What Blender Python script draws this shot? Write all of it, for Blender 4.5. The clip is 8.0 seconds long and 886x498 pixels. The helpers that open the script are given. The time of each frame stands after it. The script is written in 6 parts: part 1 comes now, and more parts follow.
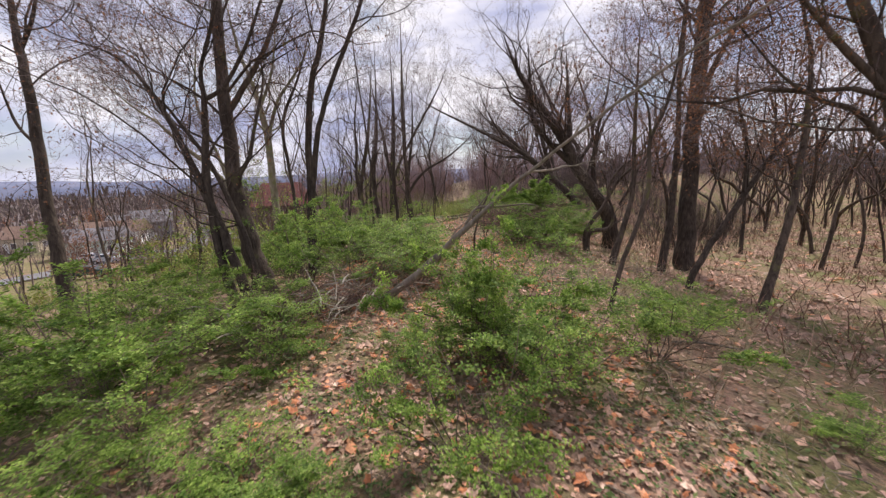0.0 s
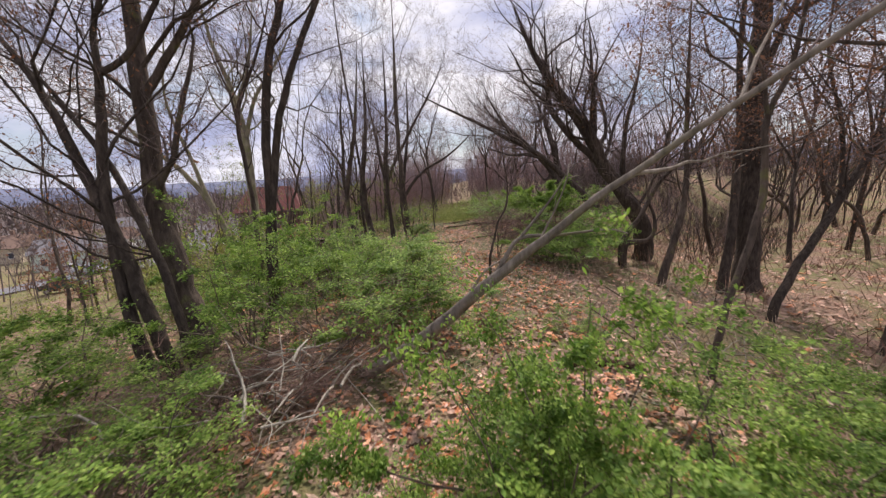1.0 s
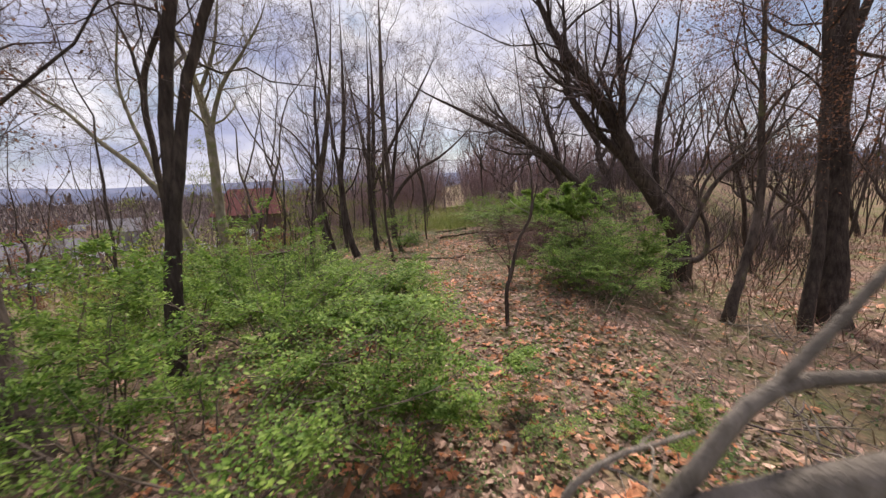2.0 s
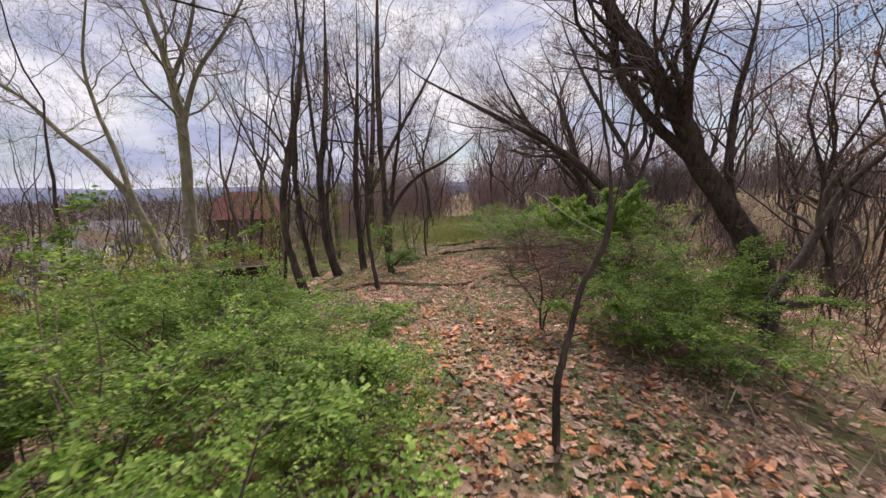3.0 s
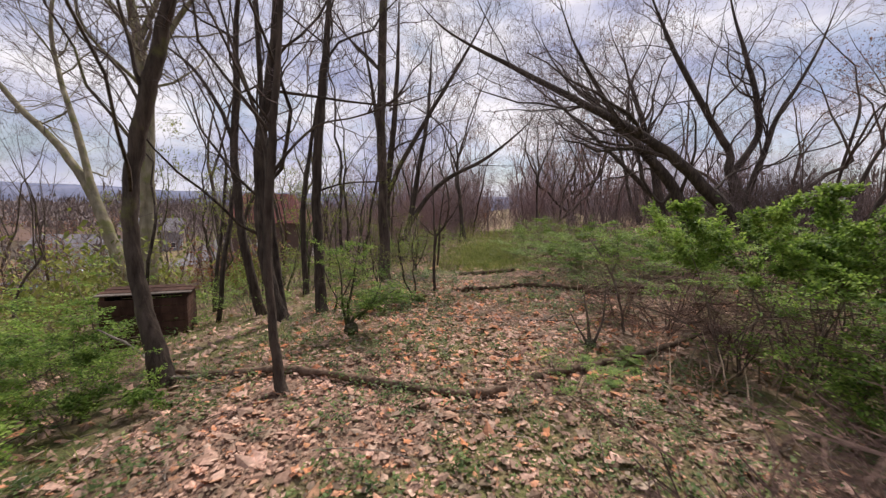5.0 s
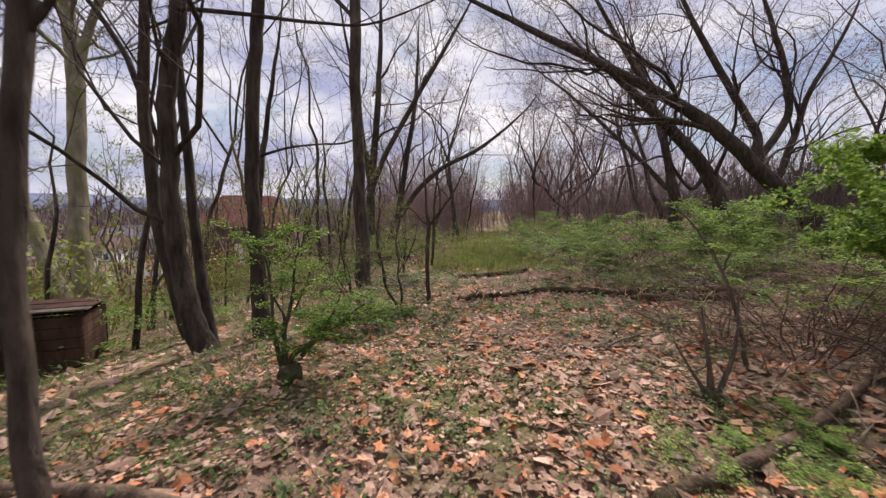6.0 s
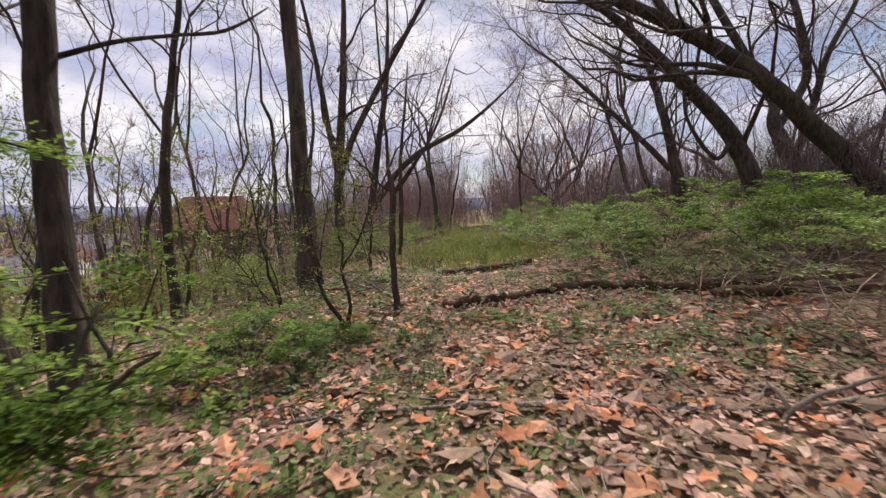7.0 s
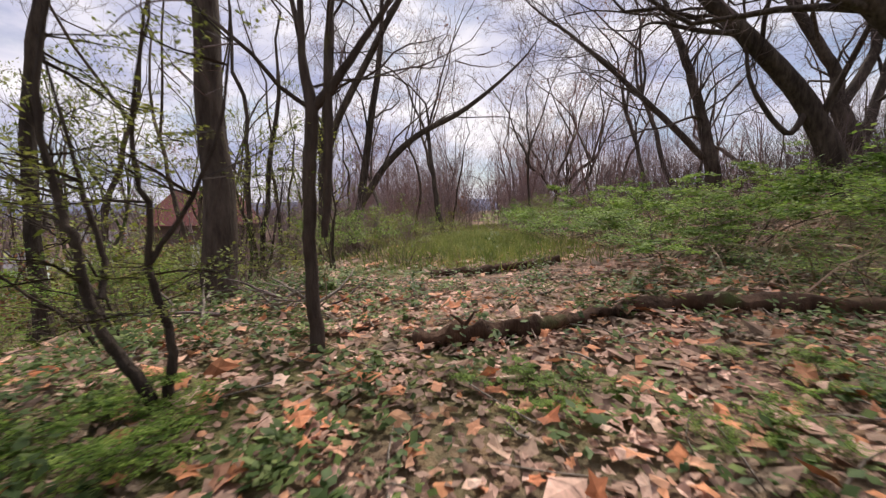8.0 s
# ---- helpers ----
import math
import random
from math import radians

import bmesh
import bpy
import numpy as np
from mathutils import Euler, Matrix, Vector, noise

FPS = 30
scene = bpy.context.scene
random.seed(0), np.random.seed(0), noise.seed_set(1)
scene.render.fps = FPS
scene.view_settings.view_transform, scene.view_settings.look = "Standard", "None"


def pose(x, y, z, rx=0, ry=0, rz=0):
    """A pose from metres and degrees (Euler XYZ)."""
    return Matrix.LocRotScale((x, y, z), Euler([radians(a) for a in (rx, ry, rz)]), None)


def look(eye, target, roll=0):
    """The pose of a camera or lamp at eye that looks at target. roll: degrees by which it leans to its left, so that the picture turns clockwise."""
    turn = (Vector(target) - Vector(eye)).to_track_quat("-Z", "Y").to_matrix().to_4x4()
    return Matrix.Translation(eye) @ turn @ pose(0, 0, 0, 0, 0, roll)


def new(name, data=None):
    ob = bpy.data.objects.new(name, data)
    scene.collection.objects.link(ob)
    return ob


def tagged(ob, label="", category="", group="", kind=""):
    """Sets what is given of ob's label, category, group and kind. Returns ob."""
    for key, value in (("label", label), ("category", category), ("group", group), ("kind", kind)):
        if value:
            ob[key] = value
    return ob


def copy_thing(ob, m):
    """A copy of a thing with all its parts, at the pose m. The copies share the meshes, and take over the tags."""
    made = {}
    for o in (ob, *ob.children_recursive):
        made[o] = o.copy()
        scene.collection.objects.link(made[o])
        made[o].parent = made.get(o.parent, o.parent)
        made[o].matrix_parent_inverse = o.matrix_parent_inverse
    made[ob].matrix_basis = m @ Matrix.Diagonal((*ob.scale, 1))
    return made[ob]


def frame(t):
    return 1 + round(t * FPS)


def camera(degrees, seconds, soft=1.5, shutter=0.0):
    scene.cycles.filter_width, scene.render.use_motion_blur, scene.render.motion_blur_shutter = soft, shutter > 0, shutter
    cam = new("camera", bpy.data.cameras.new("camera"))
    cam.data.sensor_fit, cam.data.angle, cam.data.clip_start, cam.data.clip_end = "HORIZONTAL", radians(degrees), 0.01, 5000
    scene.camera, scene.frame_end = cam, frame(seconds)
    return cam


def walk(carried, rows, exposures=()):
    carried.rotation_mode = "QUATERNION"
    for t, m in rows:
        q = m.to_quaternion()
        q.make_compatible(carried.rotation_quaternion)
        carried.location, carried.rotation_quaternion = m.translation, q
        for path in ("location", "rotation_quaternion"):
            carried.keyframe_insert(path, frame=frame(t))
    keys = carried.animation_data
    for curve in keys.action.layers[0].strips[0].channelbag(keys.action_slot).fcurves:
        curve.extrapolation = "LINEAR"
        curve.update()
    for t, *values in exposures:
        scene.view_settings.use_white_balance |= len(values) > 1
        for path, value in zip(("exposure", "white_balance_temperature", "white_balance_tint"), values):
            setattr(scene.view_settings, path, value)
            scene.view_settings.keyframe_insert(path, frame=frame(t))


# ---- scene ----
cam = camera(97.0, 8.0, soft=1.35, shutter=0.15)
PATH = [
    (0, (0.311, -0.278, 2.398), (0.301, 1.693, 2.056), -2.0),
    (0.5, (0.222, 1.230, 2.444), (0.213, 3.200, 2.099), -2.5),
    (1, (0.135, 2.652, 2.502), (0.136, 4.623, 2.162), -2.9),
    (1.5, (0.103, 4.087, 2.506), (0.125, 6.058, 2.170), -2.6),
    (1.7, (0.099, 4.647, 2.475), (0.136, 6.619, 2.144), -2.7),
    (2.8, (0.209, 7.980, 2.337), (0.240, 9.957, 2.041), -1.5),
    (3, (0.293, 8.550, 2.279), (0.306, 10.530, 1.998), -1.2),
    (3.5, (0.505, 9.957, 2.187), (0.454, 11.941, 1.935), -0.1),
    (4, (0.661, 11.304, 2.083), (0.551, 13.289, 1.862), 0.8),
    (4.2, (0.714, 11.786, 2.043), (0.583, 13.771, 1.837), 0.9),
    (5.3, (0.649, 14.413, 1.873), (0.465, 16.392, 1.658), 1.5),
    (5.5, (0.572, 14.839, 1.768), (0.401, 16.821, 1.563), 1.2),
    (6, (0.404, 15.909, 1.575), (0.272, 17.895, 1.381), 0.5),
    (6.5, (0.328, 16.994, 1.335), (0.246, 18.984, 1.151), -0.6),
    (7, (0.358, 18.025, 1.169), (0.309, 20.015, 0.972), -1.3),
    (7.5, (0.382, 19.036, 1.003), (0.344, 21.026, 0.807), -1.1),
    (8, (0.470, 20.000, 0.858), (0.400, 21.989, 0.666), -0.7),
]
walk(cam, [(t, look(eye, target, roll)) for t, eye, target, roll in PATH], [(0, 0.16, 6600, 14), (0.5, 0.18, 6600, 14), (1.2, 0.13, 6600, 14), (3.5, 0.06, 6650, 14), (5.5, 0.03, 6650, 14), (6.5, 0.1, 6700, 14), (8, 0.12, 6700, 14)])

# ---- world and light ----
SUN_AZ, SUN_EL = radians(14), radians(52)
world = bpy.data.worlds.new("cloudy_sky")
scene.world = world
world.use_nodes = True
wn, wl = world.node_tree.nodes, world.node_tree.links
wn.clear()
w_out = wn.new("ShaderNodeOutputWorld")
w_bg = wn.new("ShaderNodeBackground")
w_sky = wn.new("ShaderNodeTexSky")
w_sky.sky_type, w_sky.sun_disc = "NISHITA", False
w_sky.sun_elevation, w_sky.sun_rotation = SUN_EL, SUN_AZ
w_sky.air_density, w_sky.dust_density = 1.0, 0.6
w_geo = wn.new("ShaderNodeTexCoord")
w_map = wn.new("ShaderNodeMapping")
w_map.inputs["Scale"].default_value = (1.0, 1.0, 2.6)
w_noise = wn.new("ShaderNodeTexNoise")
w_noise.inputs["Scale"].default_value = 2.6
w_noise.inputs["Detail"].default_value = 7.0
w_noise.inputs["Roughness"].default_value = 0.58
w_noise.inputs["Distortion"].default_value = 0.35
w_ramp = wn.new("ShaderNodeValToRGB")
w_ramp.color_ramp.elements[0].position, w_ramp.color_ramp.elements[0].color = 0.30, (0, 0, 0, 1)
w_ramp.color_ramp.elements[1].position, w_ramp.color_ramp.elements[1].color = 0.48, (1, 1, 1, 1)
w_tone = wn.new("ShaderNodeTexNoise")
w_tone.inputs["Scale"].default_value = 4.5
w_tone.inputs["Detail"].default_value = 5.0
w_cloud = wn.new("ShaderNodeValToRGB")
w_cloud.color_ramp.elements[0].position, w_cloud.color_ramp.elements[0].color = 0.36, (4.9, 5.3, 7.6, 1)
w_cloud.color_ramp.elements[1].position, w_cloud.color_ramp.elements[1].color = 0.64, (10.4, 10.3, 10.9, 1)
w_mix = wn.new("ShaderNodeMix")
w_mix.data_type = "RGBA"
wl.new(w_geo.outputs["Generated"], w_map.inputs["Vector"])
wl.new(w_map.outputs["Vector"], w_noise.inputs["Vector"])
wl.new(w_map.outputs["Vector"], w_tone.inputs["Vector"])
wl.new(w_noise.outputs["Fac"], w_ramp.inputs["Fac"])
wl.new(w_tone.outputs["Fac"], w_cloud.inputs["Fac"])
wl.new(w_ramp.outputs["Color"], w_mix.inputs["Factor"])
wl.new(w_sky.outputs["Color"], w_mix.inputs["A"])
wl.new(w_cloud.outputs["Color"], w_mix.inputs["B"])
wl.new(w_mix.outputs["Result"], w_bg.inputs["Color"])
wl.new(w_bg.outputs["Background"], w_out.inputs["Surface"])
w_bg.inputs["Strength"].default_value = 0.09

sun = new("sun", bpy.data.lights.new("sun", "SUN"))
sun.data.energy, sun.data.angle, sun.data.color = 5.0, radians(9), (1.0, 0.95, 0.89)
sun.matrix_world = look((0, 0, 0), (-math.sin(SUN_AZ) * math.cos(SUN_EL), -math.cos(SUN_AZ) * math.cos(SUN_EL), -math.sin(SUN_EL)))

# ---- materials ----
def material(name, rough=0.8, metal=0.0, spec=0.3):
    m = bpy.data.materials.new(name)
    m.use_nodes = True
    b = m.node_tree.nodes["Principled BSDF"]
    b.inputs["Roughness"].default_value = rough
    b.inputs["Metallic"].default_value = metal
    b.inputs["Specular IOR Level"].default_value = spec
    return m, m.node_tree.nodes, m.node_tree.links, b


def ramp(nodes, stops):
    r = nodes.new("ShaderNodeValToRGB")
    els = r.color_ramp.elements
    while len(els) < len(stops):
        els.new(0.5)
    for e, (p, c) in zip(els, stops):
        e.position, e.color = p, (*c, 1)
    return r


def noise_node(nodes, links, scale, detail=4.0, rough=0.55, vector=None, stretch=None):
    n = nodes.new("ShaderNodeTexNoise")
    n.inputs["Scale"].default_value, n.inputs["Detail"].default_value, n.inputs["Roughness"].default_value = scale, detail, rough
    if vector is not None:
        if stretch:
            mp = nodes.new("ShaderNodeMapping")
            mp.inputs["Scale"].default_value = stretch
            links.new(vector, mp.inputs["Vector"])
            vector = mp.outputs["Vector"]
        links.new(vector, n.inputs["Vector"])
    return n


def bump(nodes, links, height, b, strength=0.5, distance=0.02):
    bp = nodes.new("ShaderNodeBump")
    bp.inputs["Strength"].default_value, bp.inputs["Distance"].default_value = strength, distance
    links.new(height, bp.inputs["Height"])
    links.new(bp.outputs["Normal"], b.inputs["Normal"])


def mix_color(nodes, links, fac, a, bb, mode="MIX"):
    m = nodes.new("ShaderNodeMix")
    m.data_type, m.blend_type = "RGBA", mode
    for socket, v in (("Factor", fac), ("A", a), ("B", bb)):
        if hasattr(v, "links"):
            links.new(v, m.inputs[socket])
        elif isinstance(v, (int, float)):
            m.inputs[socket].default_value = v
        else:
            m.inputs[socket].default_value = (*v, 1)
    return m.outputs["Result"]


def bark(name, dark, light, moss=None, amount=0.55, grain=9.0):
    m, n, l, b = material(name, 0.92, spec=0.12)
    co = n.new("ShaderNodeTexCoord").outputs["Object"]
    fine = noise_node(n, l, grain, 6, 0.65, co, (1, 1, 0.22))
    wide = noise_node(n, l, 1.1, 3, 0.5, co)
    tint = ramp(n, [(0.3, dark), (0.72, light)])
    l.new(fine.outputs["Fac"], tint.inputs["Fac"])
    color = tint.outputs["Color"]
    r = ramp(n, [(0.4, (0.7, 0.7, 0.7)), (0.65, (1.15, 1.15, 1.15))])
    l.new(wide.outputs["Fac"], r.inputs["Fac"])
    color = mix_color(n, l, 1.0, color, r.outputs["Color"], "MULTIPLY")
    if moss:
        mk = ramp(n, [(amount, (0, 0, 0)), (amount + 0.14, (1, 1, 1))])
        pn = noise_node(n, l, 2.3, 5, 0.6, co)
        l.new(pn.outputs["Fac"], mk.inputs["Fac"])
        color = mix_color(n, l, mk.outputs["Color"], color, moss)
    l.new(color, b.inputs["Base Color"])
    bump(n, l, fine.outputs["Fac"], b, 1.0, 0.05)
    return m


def leafy(name, shades, rough=0.6, sheer=0.35):
    """Leaves: one shade for each leaf, light passing through."""
    m, n, l, b = material(name, rough, spec=0.25)
    rnd = n.new("ShaderNodeNewGeometry").outputs["Random Per Island"]
    tint = ramp(n, shades)
    l.new(rnd, tint.inputs["Fac"])
    co = n.new("ShaderNodeTexCoord").outputs["Object"]
    v = noise_node(n, l, 35.0, 3, 0.6, co)
    r = ramp(n, [(0.3, (0.72, 0.72, 0.72)), (0.7, (1.2, 1.2, 1.2))])
    l.new(v.outputs["Fac"], r.inputs["Fac"])
    color = mix_color(n, l, 1.0, tint.outputs["Color"], r.outputs["Color"], "MULTIPLY")
    w = noise_node(n, l, 3.2, 3, 0.6, co)
    r2 = ramp(n, [(0.36, (0.5, 0.56, 0.5)), (0.64, (1.36, 1.28, 1.25))])
    l.new(w.outputs["Fac"], r2.inputs["Fac"])
    color = mix_color(n, l, 1.0, color, r2.outputs["Color"], "MULTIPLY")
    l.new(color, b.inputs["Base Color"])
    if sheer:
        t = n.new("ShaderNodeBsdfTranslucent")
        l.new(color, t.inputs["Color"])
        s = n.new("ShaderNodeMixShader")
        s.inputs["Fac"].default_value = sheer
        out = n["Material Output"]
        l.new(b.outputs["BSDF"], s.inputs[1])
        l.new(t.outputs["BSDF"], s.inputs[2])
        l.new(s.outputs["Shader"], out.inputs["Surface"])
    return m


M_BARK = bark("grey_brown_bark", (0.045, 0.034, 0.027), (0.155, 0.12, 0.096), (0.15, 0.15, 0.055), 0.57, 13.0)
M_DARK = bark("dark_bark", (0.032, 0.025, 0.021), (0.125, 0.098, 0.078), None, 0.5, 15.0)
M_PALE = bark("pale_sycamore_bark", (0.15, 0.125, 0.08), (0.36, 0.325, 0.23), (0.17, 0.17, 0.075), 0.5, 5.0)
M_MOSS = bark("mossy_bark", (0.05, 0.045, 0.03), (0.17, 0.15, 0.10), (0.07, 0.10, 0.025), 0.46)
M_TWIG = bark("thin_branch_bark", (0.085, 0.064, 0.06), (0.25, 0.19, 0.18))
M_TWIG_RED = bark("reddish_twigs", (0.17, 0.095, 0.088), (0.38, 0.25, 0.23))
M_DEAD = bark("bleached_dead_wood", (0.16, 0.13, 0.10), (0.44, 0.38, 0.31), None, 0.5, 14.0)
M_ROT = bark("rotten_log_wood", (0.022, 0.015, 0.011), (0.17, 0.10, 0.065), (0.08, 0.10, 0.035), 0.60, 7.0)
M_FALLEN = bark("weathered_grey_bark", (0.10, 0.085, 0.068), (0.33, 0.28, 0.23), (0.16, 0.15, 0.09), 0.55, 11.0)
M_GREEN = leafy("fresh_green_leaves", [(0.0, (0.10, 0.19, 0.03)), (0.5, (0.205, 0.335, 0.055)), (1.0, (0.37, 0.49, 0.12))], 0.6, 0.45)
M_LIME = leafy("yellow_green_leaves", [(0.0, (0.13, 0.17, 0.03)), (1.0, (0.34, 0.36, 0.09))])
M_RUST = leafy("dry_rust_leaves", [(0.0, (0.16, 0.075, 0.04)), (1.0, (0.34, 0.17, 0.10))], 0.8, 0.3)
M_LITTER = leafy("fallen_leaves", [(0.0, (0.23, 0.145, 0.105)), (0.3, (0.36, 0.235, 0.175)), (0.6, (0.49, 0.32, 0.25)), (0.8, (0.60, 0.41, 0.325)), (0.9, (0.60, 0.26, 0.125)), (1.0, (0.68, 0.52, 0.42))], 0.75, 0.12)

M_ORANGE = leafy("orange_fallen_leaves", [(0.0, (0.36, 0.13, 0.06)), (0.5, (0.58, 0.24, 0.115)), (1.0, (0.68, 0.38, 0.24))], 0.7, 0.15)


def top_leaf_material():
    m, n, l, b = material("curled_dry_leaf", 0.7, spec=0.25)
    rnd = n.new("ShaderNodeObjectInfo").outputs["Random"]
    tint = ramp(n, [(0.0, (0.38, 0.20, 0.125)), (0.35, (0.56, 0.28, 0.16)), (0.7, (0.62, 0.25, 0.11)), (1.0, (0.68, 0.48, 0.36))])
    l.new(rnd, tint.inputs["Fac"])
    co = n.new("ShaderNodeTexCoord").outputs["Object"]
    v = noise_node(n, l, 3.0, 4, 0.6, co)
    r = ramp(n, [(0.3, (0.7, 0.7, 0.7)), (0.7, (1.15, 1.15, 1.15))])
    l.new(v.outputs["Fac"], r.inputs["Fac"])
    l.new(mix_color(n, l, 1.0, tint.outputs["Color"], r.outputs["Color"], "MULTIPLY"), b.inputs["Base Color"])
    return m


M_TOPLEAF = top_leaf_material()


def ground_material():
    m, n, l, b = material("leaf_litter_soil", 0.95, spec=0.1)
    co = n.new("ShaderNodeNewGeometry").outputs["Position"]
    vor = n.new("ShaderNodeTexVoronoi")
    vor.inputs["Scale"].default_value = 17.0
    l.new(co, vor.inputs["Vector"])
    sep = n.new("ShaderNodeSeparateColor")
    l.new(vor.outputs["Color"], sep.inputs["Color"])
    leaf = ramp(n, [(0.0, (0.13, 0.085, 0.06)), (0.35, (0.27, 0.18, 0.13)), (0.7, (0.44, 0.275, 0.20)), (1.0, (0.52, 0.29, 0.19))])
    l.new(sep.outputs["Red"], leaf.inputs["Fac"])
    fine = noise_node(n, l, 22.0, 6, 0.7, co)
    soil = ramp(n, [(0.3, (0.10, 0.068, 0.05)), (0.7, (0.33, 0.225, 0.165))])
    l.new(fine.outputs["Fac"], soil.inputs["Fac"])
    color = mix_color(n, l, 0.55, leaf.outputs["Color"], soil.outputs["Color"])
    patch = noise_node(n, l, 0.5, 5, 0.62, co)
    mask = ramp(n, [(0.43, (0, 0, 0)), (0.58, (1, 1, 1))])
    l.new(patch.outputs["Fac"], mask.inputs["Fac"])
    grass = ramp(n, [(0.3, (0.06, 0.085, 0.025)), (0.7, (0.18, 0.215, 0.06))])
    l.new(fine.outputs["Fac"], grass.inputs["Fac"])
    half = n.new("ShaderNodeMath")
    half.operation = "MULTIPLY"
    half.inputs[1].default_value = 0.7
    l.new(mask.outputs["Color"], half.inputs[0])
    # grass and lawn down in the valley, litter up on the bank
    sepx = n.new("ShaderNodeSeparateXYZ")
    l.new(co, sepx.inputs["Vector"])
    far = n.new("ShaderNodeMapRange")
    far.inputs["From Min"].default_value, far.inputs["From Max"].default_value = -9.0, -22.0
    far.clamp = True
    l.new(sepx.outputs["X"], far.inputs["Value"])
    lawn_mask = noise_node(n, l, 0.06, 3, 0.5, co)
    lm = ramp(n, [(0.44, (0.05, 0.05, 0.05)), (0.62, (0.75, 0.75, 0.75))])
    l.new(lawn_mask.outputs["Fac"], lm.inputs["Fac"])
    farg = n.new("ShaderNodeMath")
    farg.operation = "MULTIPLY"
    l.new(far.outputs["Result"], farg.inputs[0])
    l.new(lm.outputs["Color"], farg.inputs[1])
    most = n.new("ShaderNodeMath")
    most.operation = "MAXIMUM"
    l.new(half.outputs["Value"], most.inputs[0])
    l.new(farg.outputs["Value"], most.inputs[1])
    color = mix_color(n, l, most.outputs["Value"], color, grass.outputs["Color"])
    # brown floor of the woods across the valley
    beyond = n.new("ShaderNodeMapRange")
    beyond.inputs["From Min"].default_value, beyond.inputs["From Max"].default_value = -70.0, -110.0
    beyond.clamp = True
    l.new(sepx.outputs["X"], beyond.inputs["Value"])
    floor = ramp(n, [(0.3, (0.10, 0.08, 0.078)), (0.7, (0.17, 0.135, 0.125))])
    l.new(patch.outputs["Fac"], floor.inputs["Fac"])
    color = mix_color(n, l, beyond.outputs["Result"], color, floor.outputs["Color"])
    l.new(color, b.inputs["Base Color"])
    bump(n, l, fine.outputs["Fac"], b, 0.8, 0.05)
    return m


M_GROUND = ground_material()


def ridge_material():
    m, n, l, b = material("haze_tinted_woods", 1.0, spec=0.0)
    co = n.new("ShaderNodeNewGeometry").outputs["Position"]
    # blue-grey of the air's haze, put straight into the woods' colour
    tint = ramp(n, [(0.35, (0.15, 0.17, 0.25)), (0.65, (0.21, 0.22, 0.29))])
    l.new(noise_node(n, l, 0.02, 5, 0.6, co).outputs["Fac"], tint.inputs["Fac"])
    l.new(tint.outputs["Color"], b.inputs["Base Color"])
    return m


M_RIDGE = ridge_material()



def painted(name, color, rough=0.6, metal=0.0, grain=6.0, wear=0.18, stretch=None):
    m, n, l, b = material(name, rough, metal)
    co = n.new("ShaderNodeTexCoord").outputs["Object"]
    v = noise_node(n, l, grain, 5, 0.6, co, stretch)
    r = ramp(n, [(0.25, tuple(c * (1 - wear) for c in color)), (0.75, tuple(min(1, c * (1 + wear)) for c in color))])
    l.new(v.outputs["Fac"], r.inputs["Fac"])
    l.new(r.outputs["Color"], b.inputs["Base Color"])
    return m


M_SIDING = {k: painted(k + "_siding", c, 0.7, 0, 3.0, 0.1, (1, 1, 9)) for k, c in (("grey", (0.24, 0.24, 0.27)), ("white", (0.72, 0.72, 0.70)), ("tan", (0.50, 0.42, 0.31)), ("green", (0.50, 0.60, 0.55)), ("brown", (0.13, 0.085, 0.07)))}
M_ROOF = {k: painted(k + "_shingles", c, 0.9, 0, 8.0, 0.25) for k, c in (("red", (0.15, 0.052, 0.046)), ("grey", (0.19, 0.18, 0.19)), ("brown", (0.20, 0.13, 0.10)))}
M_TRIM = painted("white_trim", (0.78, 0.78, 0.76), 0.5, 0, 4.0, 0.06)
M_PANE = painted("dark_window_glass", (0.05, 0.06, 0.08), 0.08, 0, 2.0, 0.2)
M_ROAD = painted("worn_asphalt", (0.17, 0.165, 0.175), 0.9, 0, 1.5, 0.2)
M_TYRE = painted("black_rubber", (0.02, 0.02, 0.02), 0.85)
M_RIM = painted("grey_metal", (0.45, 0.45, 0.46), 0.35, 0.9)
M_CAR = {k: painted(k + "_car_paint", c, 0.25, 0, 1.0, 0.05) for k, c in (("white", (0.80, 0.81, 0.83)), ("black", (0.025, 0.028, 0.035)), ("silver", (0.48, 0.50, 0.53)), ("green", (0.05, 0.10, 0.085)))}
M_PLANK = bark("weathered_dark_planks", (0.042, 0.023, 0.017), (0.135, 0.075, 0.056), None, 0.5, 6.0)
M_LID = bark("grey_board", (0.09, 0.07, 0.06), (0.25, 0.21, 0.18), None, 0.5, 8.0)
M_GRASS = leafy("spring_grass", [(0.0, (0.13, 0.19, 0.045)), (0.6, (0.24, 0.29, 0.075)), (1.0, (0.38, 0.35, 0.14))], 0.7, 0.3)
M_WEED = leafy("ground_weeds", [(0.0, (0.055, 0.095, 0.026)), (0.6, (0.115, 0.175, 0.048)), (1.0, (0.23, 0.29, 0.10))], 0.6, 0.3)
M_STRAW = leafy("dry_stalks", [(0.0, (0.26, 0.18, 0.12)), (1.0, (0.50, 0.40, 0.29))], 0.8, 0.0)
M_FARWOOD = leafy("distant_bare_woods", [(0.0, (0.13, 0.10, 0.10)), (0.45, (0.17, 0.135, 0.13)), (0.75, (0.20, 0.145, 0.125)), (1.0, (0.16, 0.145, 0.115))], 0.9, 0.0)
M_BLEACH = bark("bleached_branch_wood", (0.26, 0.23, 0.18), (0.58, 0.53, 0.44), None, 0.5, 14.0)
